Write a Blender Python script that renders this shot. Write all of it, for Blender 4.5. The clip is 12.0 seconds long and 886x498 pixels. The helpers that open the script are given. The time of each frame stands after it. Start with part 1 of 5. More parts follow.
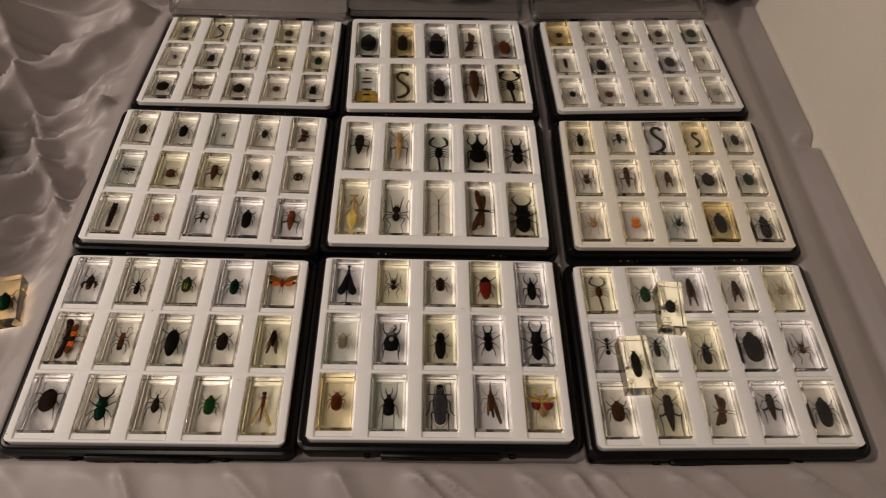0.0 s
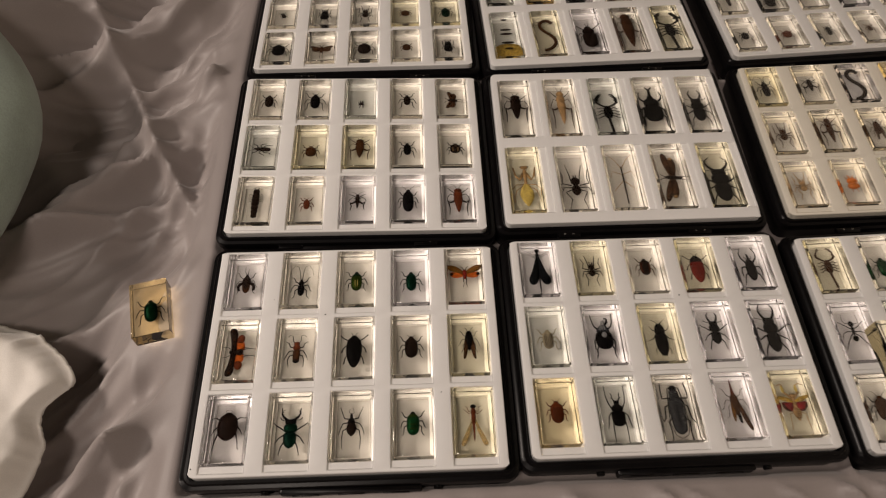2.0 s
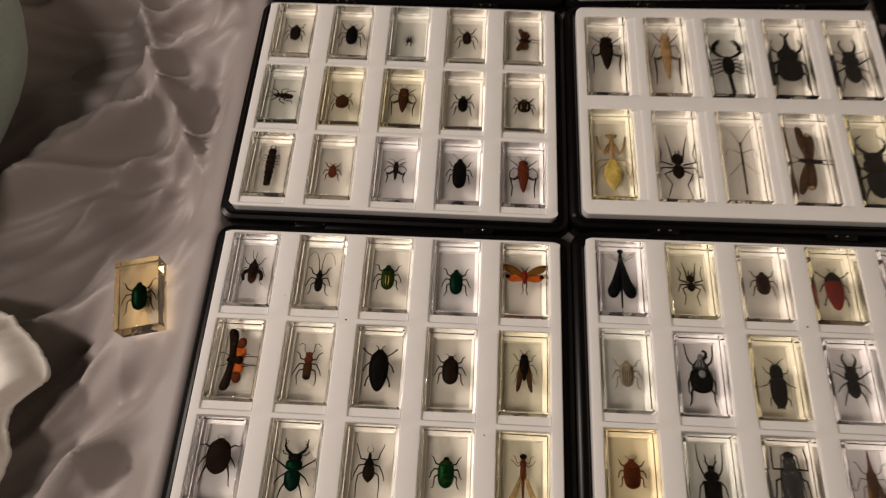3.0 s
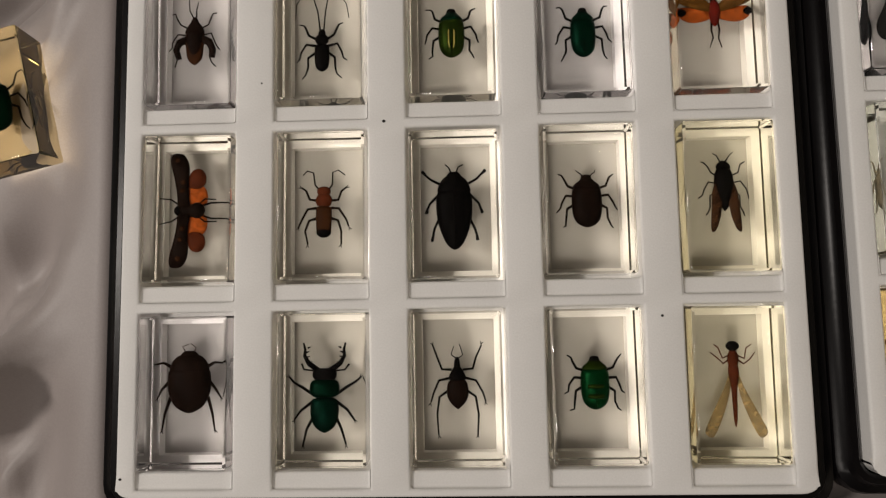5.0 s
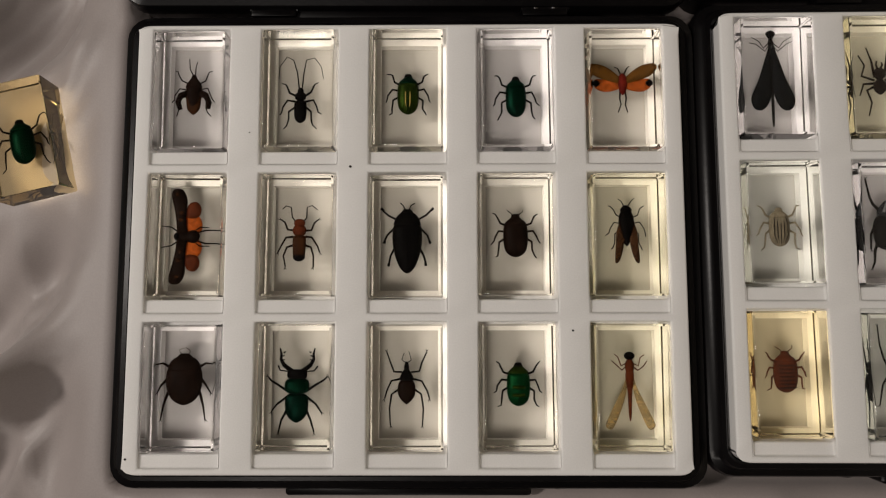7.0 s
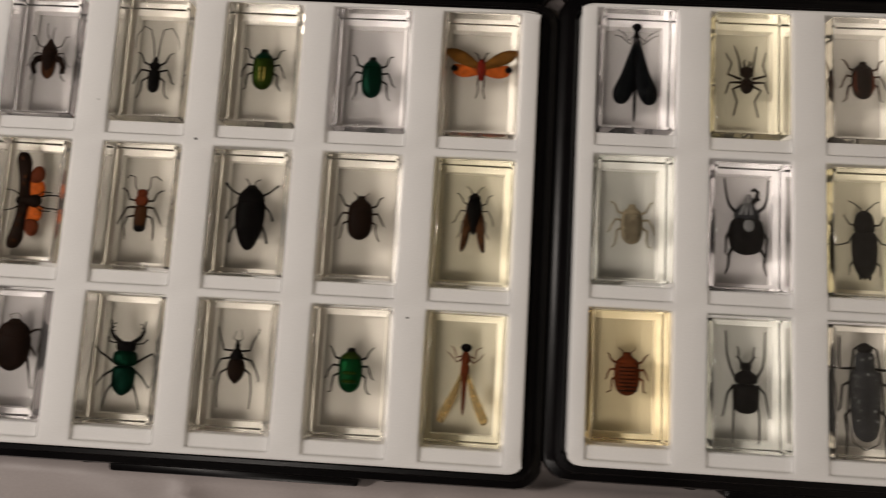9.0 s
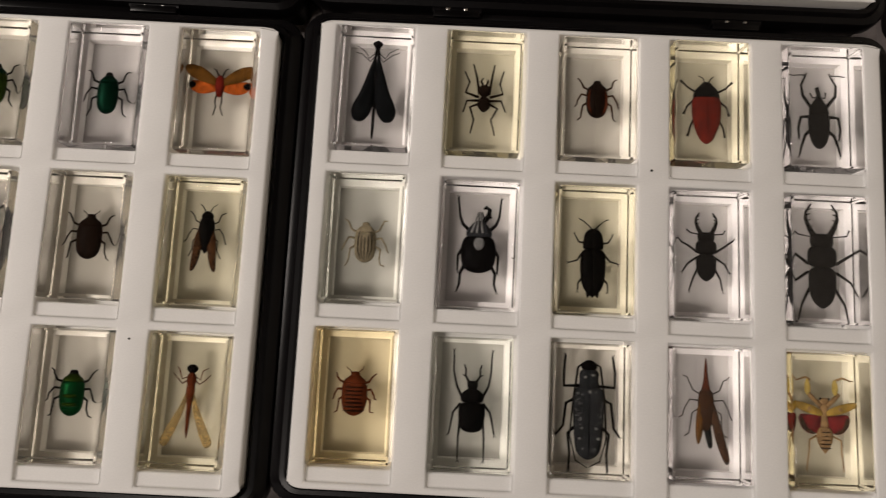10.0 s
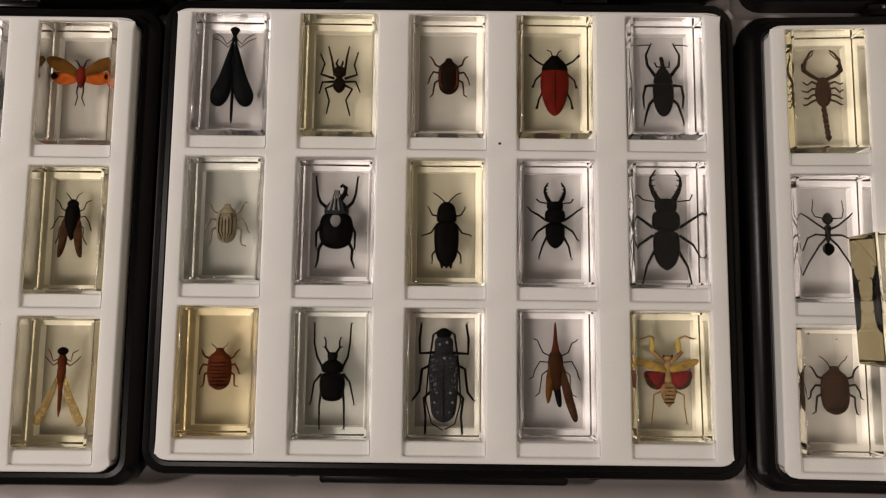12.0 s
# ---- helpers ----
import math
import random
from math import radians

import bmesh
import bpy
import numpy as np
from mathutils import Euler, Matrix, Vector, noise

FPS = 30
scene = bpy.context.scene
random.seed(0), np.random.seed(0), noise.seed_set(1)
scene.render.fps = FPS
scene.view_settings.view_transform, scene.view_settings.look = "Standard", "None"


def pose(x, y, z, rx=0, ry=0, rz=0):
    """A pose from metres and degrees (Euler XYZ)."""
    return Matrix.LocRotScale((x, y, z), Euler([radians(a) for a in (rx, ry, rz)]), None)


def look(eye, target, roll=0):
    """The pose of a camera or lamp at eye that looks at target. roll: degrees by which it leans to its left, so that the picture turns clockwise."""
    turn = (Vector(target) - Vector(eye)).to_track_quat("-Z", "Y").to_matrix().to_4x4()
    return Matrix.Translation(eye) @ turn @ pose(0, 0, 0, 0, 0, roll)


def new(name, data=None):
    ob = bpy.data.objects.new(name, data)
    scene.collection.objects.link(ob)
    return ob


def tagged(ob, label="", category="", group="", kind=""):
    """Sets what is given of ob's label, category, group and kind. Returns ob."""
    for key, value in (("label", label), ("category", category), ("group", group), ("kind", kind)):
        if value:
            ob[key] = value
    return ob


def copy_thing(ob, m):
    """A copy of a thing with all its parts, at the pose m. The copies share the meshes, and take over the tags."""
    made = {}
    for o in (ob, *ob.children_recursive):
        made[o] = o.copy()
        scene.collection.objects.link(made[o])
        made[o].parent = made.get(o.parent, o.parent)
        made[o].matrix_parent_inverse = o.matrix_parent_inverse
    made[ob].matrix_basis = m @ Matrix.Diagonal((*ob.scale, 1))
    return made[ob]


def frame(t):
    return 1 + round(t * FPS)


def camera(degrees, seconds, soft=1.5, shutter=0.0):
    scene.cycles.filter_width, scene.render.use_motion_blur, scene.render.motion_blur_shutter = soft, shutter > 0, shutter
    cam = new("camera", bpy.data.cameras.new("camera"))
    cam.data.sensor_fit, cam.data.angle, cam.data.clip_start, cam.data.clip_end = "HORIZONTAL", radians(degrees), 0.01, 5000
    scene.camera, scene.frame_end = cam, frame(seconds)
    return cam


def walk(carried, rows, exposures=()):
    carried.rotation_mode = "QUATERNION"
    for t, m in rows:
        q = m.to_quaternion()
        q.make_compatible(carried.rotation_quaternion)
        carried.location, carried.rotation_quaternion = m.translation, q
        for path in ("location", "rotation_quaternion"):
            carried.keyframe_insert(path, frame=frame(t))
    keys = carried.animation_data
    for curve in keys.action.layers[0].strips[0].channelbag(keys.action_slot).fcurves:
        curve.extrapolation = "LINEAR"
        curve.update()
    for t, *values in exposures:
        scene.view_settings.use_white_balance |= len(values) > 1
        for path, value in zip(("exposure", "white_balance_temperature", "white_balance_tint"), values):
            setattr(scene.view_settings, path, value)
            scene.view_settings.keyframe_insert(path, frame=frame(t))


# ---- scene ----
cam = camera(68.1, 12.0, soft=1.15, shutter=0.35)
PATH = [
    (0, (-0.006, 0.188, 0.533), (0.079, 1.346, -1.095), 4.7),
    (0.5, (-0.044, 0.205, 0.521), (0.038, 1.318, -1.138), 4.4),
    (1, (-0.094, 0.222, 0.505), (0.007, 1.312, -1.169), 3.7),
    (1.5, (-0.133, 0.235, 0.491), (-0.05, 1.299, -1.2), 2.2),
    (2, (-0.158, 0.256, 0.472), (-0.095, 1.304, -1.23), 1.4),
    (2.5, (-0.158, 0.303, 0.441), (-0.185, 1.277, -1.306), -1.6),
    (3, (-0.155, 0.356, 0.4), (-0.26, 1.174, -1.422), -4.5),
    (3.5, (-0.171, 0.39, 0.336), (-0.319, 1.029, -1.553), -9.9),
    (3.7, (-0.186, 0.396, 0.309), (-0.322, 0.967, -1.603), -11.8),
    (5.3, (-0.205, 0.415, 0.229), (-0.255, 0.578, -1.764), -18.2),
    (5.5, (-0.2, 0.412, 0.246), (-0.226, 0.582, -1.747), -9.1),
    (6, (-0.197, 0.415, 0.275), (-0.254, 0.642, -1.711), -13.7),
    (6.5, (-0.193, 0.419, 0.276), (-0.224, 0.599, -1.716), -9.9),
    (8.3, (-0.193, 0.416, 0.275), (-0.212, 0.636, -1.713), -4.8),
    (8.5, (-0.178, 0.412, 0.272), (-0.198, 0.619, -1.717), -4.1),
    (9, (-0.127, 0.41, 0.267), (-0.202, 0.637, -1.719), -15.1),
    (9.5, (-0.072, 0.413, 0.264), (-0.096, 0.66, -1.72), -2.5),
    (10, (-0.037, 0.419, 0.264), (-0.043, 0.673, -1.72), 1.5),
    (10.5, (-0.012, 0.42, 0.265), (-0.012, 0.659, -1.721), 2.2),
    (11, (0.006, 0.42, 0.267), (0.028, 0.648, -1.719), 6.7),
    (11.5, (0.014, 0.417, 0.268), (0.026, 0.623, -1.721), 4.2),
    (12, (0.016, 0.417, 0.273), (0.019, 0.616, -1.717), 1.5),
]
walk(cam, [(t, look(eye, target, roll)) for t, eye, target, roll in PATH],
     exposures=[(0.0, -0.10, 6700, 14), (2.5, -0.14, 6700, 14), (3.7, -0.20, 6570, 13), (5.5, -0.34, 6200, 8), (8.5, -0.28, 6260, 10), (10.0, -0.06, 6340, 11), (12.0, 0.00, 6390, 12)])


# ---- world and lamps ----
world = bpy.data.worlds.new("room_air")
scene.world = world
world.use_nodes = True
world.node_tree.nodes["Background"].inputs[0].default_value = (0.9, 0.75, 0.6, 1)
world.node_tree.nodes["Background"].inputs[1].default_value = 0.02
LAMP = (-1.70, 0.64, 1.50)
# unseen fill lamp, added to brighten the pocket floors
FILL_LAMP = (-0.75, -0.36, 1.88)


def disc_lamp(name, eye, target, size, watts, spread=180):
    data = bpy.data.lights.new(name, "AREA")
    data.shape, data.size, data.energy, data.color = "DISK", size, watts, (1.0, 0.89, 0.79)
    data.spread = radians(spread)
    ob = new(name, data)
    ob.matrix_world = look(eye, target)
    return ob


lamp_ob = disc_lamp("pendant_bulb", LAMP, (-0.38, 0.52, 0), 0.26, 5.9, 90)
fill_ob = disc_lamp("ceiling_bulb", FILL_LAMP, (-0.25, 0.50, 0), 0.34, 4.3, 110)


# ---- materials ----
def material(name, color, rough=0.5, metal=0.0, spot=0.0, spot_scale=200.0, fine=0.0, fine_scale=900.0, bump=0.0, bump_scale=600.0, **extra):
    """Principled surface with two scales of colour variation and a fine relief."""
    m = bpy.data.materials.new(name)
    m.use_nodes = True
    nt = m.node_tree
    p = nt.nodes["Principled BSDF"]
    p.inputs["Roughness"].default_value, p.inputs["Metallic"].default_value = rough, metal
    p.inputs["Base Color"].default_value = (*color, 1)
    for key, value in extra.items():
        p.inputs[key.replace("_", " ")].default_value = value
    coords = nt.nodes.new("ShaderNodeTexCoord")
    last = None
    for amount, size in ((spot, spot_scale), (fine, fine_scale)):
        if amount <= 0:
            continue
        n = nt.nodes.new("ShaderNodeTexNoise")
        n.inputs["Scale"].default_value, n.inputs["Detail"].default_value = size, 4
        nt.links.new(coords.outputs["Object"], n.inputs["Vector"])
        r = nt.nodes.new("ShaderNodeMapRange")
        r.inputs[1].default_value, r.inputs[2].default_value = 0.3, 0.7
        r.inputs[3].default_value, r.inputs[4].default_value = 1 - amount, 1 + amount
        nt.links.new(n.outputs["Fac"], r.inputs[0])
        mix = nt.nodes.new("ShaderNodeVectorMath")
        mix.operation = "SCALE"
        if last is None:
            mix.inputs[0].default_value = color
        else:
            nt.links.new(last, mix.inputs[0])
        nt.links.new(r.outputs[0], mix.inputs["Scale"])
        last = mix.outputs[0]
    if last is not None:
        nt.links.new(last, p.inputs["Base Color"])
    if bump > 0:
        n = nt.nodes.new("ShaderNodeTexNoise")
        n.inputs["Scale"].default_value, n.inputs["Detail"].default_value = bump_scale, 5
        nt.links.new(coords.outputs["Object"], n.inputs["Vector"])
        b = nt.nodes.new("ShaderNodeBump")
        b.inputs["Strength"].default_value, b.inputs["Distance"].default_value = bump, 0.0005
        nt.links.new(n.outputs["Fac"], b.inputs["Height"])
        nt.links.new(b.outputs["Normal"], p.inputs["Normal"])
    return m


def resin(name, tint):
    """Cast resin with polished faces; the deeper tone of light's longer run is put into the colour of its narrow sides.
    """
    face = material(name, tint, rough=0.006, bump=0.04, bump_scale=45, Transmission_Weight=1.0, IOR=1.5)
    # darker copy of the tint, in place of absorption along the light's path
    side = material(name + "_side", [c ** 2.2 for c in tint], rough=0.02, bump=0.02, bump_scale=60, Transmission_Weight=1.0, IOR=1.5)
    return face, side


def wing(name, color, through_amount):
    """Thin veined membrane: half see-through."""
    m = material(name, color, rough=0.4, spot=0.4, spot_scale=420, fine=0.25, fine_scale=1400, IOR=1.06)
    nt = m.node_tree
    p, out = nt.nodes["Principled BSDF"], nt.nodes["Material Output"]
    t = nt.nodes.new("ShaderNodeBsdfTransparent")
    t.inputs[0].default_value = (*[0.35 + 0.65 * c ** 0.5 for c in color], 1)
    mix = nt.nodes.new("ShaderNodeMixShader")
    mix.inputs[0].default_value = through_amount
    nt.links.new(p.outputs[0], mix.inputs[1])
    nt.links.new(t.outputs[0], mix.inputs[2])
    nt.links.new(mix.outputs[0], out.inputs["Surface"])
    return m


def chitin(name, color, rough=0.35, metal=0.0):
    return material(name, color, rough=rough, metal=metal, spot=0.35, spot_scale=260, fine=0.2, fine_scale=1500, bump=0.25, bump_scale=1500, IOR=1.06)


MAT = dict(
    black=chitin("black_chitin", (0.003, 0.0026, 0.0026)),
    dark=chitin("dark_brown_chitin", (0.009, 0.005, 0.0035)),
    brown=chitin("brown_chitin", (0.034, 0.0135, 0.0055)),
    red_brown=chitin("reddish_brown_chitin", (0.075, 0.018, 0.007)),
    tan=chitin("tan_chitin", (0.26, 0.16, 0.075), 0.5),
    grey=chitin("grey_brown_chitin", (0.20, 0.165, 0.11), 0.6),
    red=chitin("brick_red_chitin", (0.105, 0.010, 0.006), 0.45),
    orange=chitin("orange_chitin", (0.48, 0.13, 0.02), 0.45),
    yellow=chitin("yellow_green_chitin", (0.40, 0.30, 0.085), 0.5),
    green=chitin("green_metallic_chitin", (0.002, 0.027, 0.007), 0.28, 0.5),
    emerald=chitin("emerald_metallic_chitin", (0.001, 0.012, 0.006), 0.28, 0.5),
    lime=chitin("yellow_green_metallic_chitin", (0.014, 0.026, 0.003), 0.3, 0.4),
    teal=chitin("blue_green_metallic_chitin", (0.001, 0.010, 0.006), 0.25, 0.45),
    speckle=chitin("grey_speckled_chitin", (0.018, 0.019, 0.021), 0.5),
    pale=chitin("pale_spot_chitin", (0.15, 0.15, 0.145), 0.6),
    wing_amber=wing("amber_wing", (0.42, 0.30, 0.13), 0.6),
    wing_orange=wing("orange_wing", (0.40, 0.085, 0.013), 0.2),
    wing_brown=wing("brown_wing", (0.05, 0.022, 0.010), 0.15),
    wing_olive=wing("olive_wing", (0.13, 0.055, 0.010), 0.2),
    wing_black=wing("black_wing", (0.004, 0.0045, 0.005), 0.02),
    wing_yellow=wing("yellow_layer", (0.46, 0.30, 0.06), 0.4),
    wing_crimson=wing("crimson_wing", (0.17, 0.012, 0.014), 0.15),
)
RESIN = dict(
    c=resin("clear_resin", (0.90, 0.88, 0.88)),
    w=resin("warm_clear_resin", (0.90, 0.87, 0.80)),
    g=resin("greyish_resin", (0.82, 0.82, 0.77)),
    y=resin("yellowed_resin", (0.88, 0.84, 0.69)),
    a=resin("amber_resin", (0.92, 0.83, 0.60)),
    s=resin("strong_yellow_resin", (0.78, 0.66, 0.40)),
)
TINT_WORDS = dict(c="clear", w="faintly warm clear", g="greyish clear", y="yellowed clear", a="amber-tinted", s="strong yellow")
M_INSERT = material("white_flocked_insert", (0.80, 0.79, 0.77), rough=0.75, spot=0.025, spot_scale=30, fine=0.03, fine_scale=1800, bump=0.12, bump_scale=1500)
M_INSERT_CREAM = material("cream_flocked_insert", (0.80, 0.755, 0.65), rough=0.75, spot=0.03, spot_scale=30, fine=0.03, fine_scale=1800, bump=0.12, bump_scale=1500)
# shade at the bottom of the wells, put into a greyer floor colour
M_WELL_SHADE = material("shaded_well_floor", (0.42, 0.41, 0.39), rough=0.8, spot=0.04, spot_scale=40, fine=0.04, fine_scale=1200)
M_CASE = material("black_plastic", (0.0035, 0.003, 0.0033), rough=0.30, spot=0.3, spot_scale=60, bump=0.06, bump_scale=700, Specular_IOR_Level=0.15)
M_STEEL = material("hinge_pin_steel", (0.6, 0.58, 0.55), rough=0.25, metal=1.0)
M_LID = material("clear_acrylic", (0.97, 0.97, 0.96), rough=0.03, Transmission_Weight=1.0, IOR=1.3)
M_SHEET = material("mauve_grey_satin_sheet", (0.33, 0.288, 0.275), rough=0.5, spot=0.10, spot_scale=7, fine=0.05, fine_scale=1400, bump=0.12, bump_scale=1600, Sheen_Weight=0.25)
M_DUVET = material("grey_satin_duvet", (0.29, 0.255, 0.243), rough=0.40, spot=0.10, spot_scale=9, fine=0.04, fine_scale=1400, bump=0.1, bump_scale=1500, Sheen_Weight=0.25)
M_WALL = material("cream_wall_paint", (0.87, 0.80, 0.68), rough=0.8, spot=0.03, spot_scale=6, fine=0.02, fine_scale=300, bump=0.15, bump_scale=250)
# unseen ceiling, greyed so that its light doesn't veil the resin tops
M_CEILING = material("dimmed_ceiling", (0.34, 0.32, 0.30), rough=0.9, spot=0.02, spot_scale=3)
M_FLOOR = material("brown_floor", (0.16, 0.10, 0.06), rough=0.5, spot=0.2, spot_scale=6)
M_CUSHION = material("pale_teal_velvet", (0.42, 0.53, 0.47), rough=0.75, spot=0.35, spot_scale=9, fine=0.10, fine_scale=600, bump=0.3, bump_scale=900, Sheen_Weight=0.4)
M_CUSHION_DARK = material("dark_teal_piping", (0.055, 0.085, 0.085), rough=0.7, spot=0.2, spot_scale=40)
M_CLOTH = material("white_terry_cloth", (0.84, 0.80, 0.74), rough=0.9, spot=0.03, spot_scale=30, fine=0.05, fine_scale=1500, bump=0.5, bump_scale=1400, Sheen_Weight=0.3)
M_SHADE = material("white_metal_shade", (0.9, 0.88, 0.84), rough=0.4)
M_SPECK = material("dark_speck", (0.02, 0.018, 0.016), rough=0.8)


# ---- mesh tools ----
def mesh_of(bm, name, mats, smooth=True):
    me = bpy.data.meshes.new(name)
    bmesh.ops.recalc_face_normals(bm, faces=bm.faces)
    for f in bm.faces:
        f.smooth = smooth
    bm.to_mesh(me)
    bm.free()
    for m in mats if isinstance(mats, (list, tuple)) else [mats]:
        me.materials.append(m)
    return me


def part(name, bm, mat, parent, label="", smooth=True):
    """Links a bmesh as one mesh object under a thing or a part."""
    ob = new(name, mesh_of(bm, name, mat, smooth))
    ob.parent = parent
    if label:
        tagged(ob, label)
    return ob


def loft(bm, rings, close=True, caps=(True, True)):
    """Skins a list of rings of equal length."""
    rows = [[bm.verts.new(v) for v in ring] for ring in rings]
    for a, b in zip(rows, rows[1:]):
        n = len(a)
        for k in range(n if close else n - 1):
            bm.faces.new((a[k], a[(k + 1) % n], b[(k + 1) % n], b[k]))
    if caps[0]:
        bm.faces.new(rows[0][::-1])
    if caps[1]:
        bm.faces.new(rows[-1])


def round_rect(w, h, r, z, seg=5):
    """Ring of a rectangle with rounded corners."""
    ring = []
    for cx, cy, a0 in ((w / 2 - r, h / 2 - r, 0), (-w / 2 + r, h / 2 - r, 90), (-w / 2 + r, -h / 2 + r, 180), (w / 2 - r, -h / 2 + r, 270)):
        for k in range(seg + 1):
            a = radians(a0 + 90 * k / seg)
            ring.append((cx + r * math.cos(a), cy + r * math.sin(a), z))
    return ring


def box(bm, x0, x1, y0, y1, z0, z1, bevel=0.0):
    got = bmesh.ops.create_cube(bm, size=1, matrix=Matrix.LocRotScale(((x0 + x1) / 2, (y0 + y1) / 2, (z0 + z1) / 2), None, (x1 - x0, y1 - y0, z1 - z0)))
    if bevel:
        edges = list({e for v in got["verts"] for e in v.link_edges})
        bmesh.ops.bevel(bm, geom=edges, offset=bevel, segments=2, affect="EDGES", profile=0.5)


def rod(bm, a, b, r, sides=10):
    a, b = Vector(a), Vector(b)
    q = (b - a).to_track_quat("Z", "Y").to_matrix().to_4x4()
    bmesh.ops.create_cone(bm, cap_ends=True, segments=sides, radius1=r, radius2=r, depth=(b - a).length, matrix=Matrix.Translation((a + b) / 2) @ q)


# ---- room ----
def wall_box(name, x0, x1, y0, y1, z0, z1, mat, label):
    bm = bmesh.new()
    box(bm, x0, x1, y0, y1, z0, z1)
    return tagged(new(name, mesh_of(bm, name, mat, False)), label, "room", kind="structure")


WALL_X = 0.452
wall_box("wall_east", WALL_X, WALL_X + 0.1, -1.6, 2.3, -0.5, 2.05, M_WALL, "plain cream painted wall beside the bed")
# walls out of view, darkened to weaken bounced light and reflections
M_FAR = material("dimmed_beige_wall", (0.33, 0.30, 0.27), rough=0.9, spot=0.03, spot_scale=4)
wall_box("wall_north", -2.5, WALL_X, 2.2, 2.3, -0.5, 2.05, M_FAR, "unseen beige wall, darkened to dim its reflections")
wall_box("wall_south", -2.5, WALL_X, -1.6, -1.5, -0.5, 2.05, M_FAR, "unseen beige wall, darkened to dim its reflections")
wall_box("wall_west", -2.6, -2.5, -1.6, 2.3, -0.5, 2.05, M_FAR, "unseen beige wall, darkened to dim its reflections")
wall_box("floor", -2.5, WALL_X, -1.5, 2.2, -0.6, -0.5, M_FLOOR, "plain brown floor")
wall_box("ceiling", -2.6, WALL_X + 0.1, -1.6, 2.3, 2.05, 2.15, M_CEILING, "unseen ceiling, greyed to dim its reflections")


def smooth(e0, e1, v):
    u = min(1.0, max(0.0, (v - e0) / (e1 - e0)))
    return u * u * (3 - 2 * u)


def ridged(x, y, sx, sy, seed):
    return 1 - abs(noise.noise((x * sx, y * sy, seed))) * 2


def turn(x, y, degrees):
    c, s = math.cos(radians(degrees)), math.sin(radians(degrees))
    return c * x - s * y, s * x + c * y


def case_area(x, y):
    """1 under and right beside the cases, 0 well away from them."""
    dx = max(-0.335 - x, x - 0.385, 0)
    dy = max(0.345 - y, y - 0.94, 0)
    return 1 - smooth(0.0, 0.035, math.hypot(dx, dy))


CENTRES = [(x, y) for x in (-0.210, 0.017, 0.252) for y in (0.446, 0.636, 0.827)]


# creases that run out from the front of the cases: where they start, how far they lean, how high they stand
FRONT_FOLDS = ((-0.235, 0.5, 0.004), (-0.150, 0.9, 0.003), (-0.062, 0.35, 0.006), (-0.002, 0.9, 0.006), (0.016, 1.3, 0.005), (0.082, 1.2, 0.004),
               (0.122, 0.8, 0.007), (0.142, 1.0, 0.006), (0.196, 1.5, 0.004), (0.225, 1.3, 0.004), (0.290, 1.6, 0.005), (0.335, 1.2, 0.003))


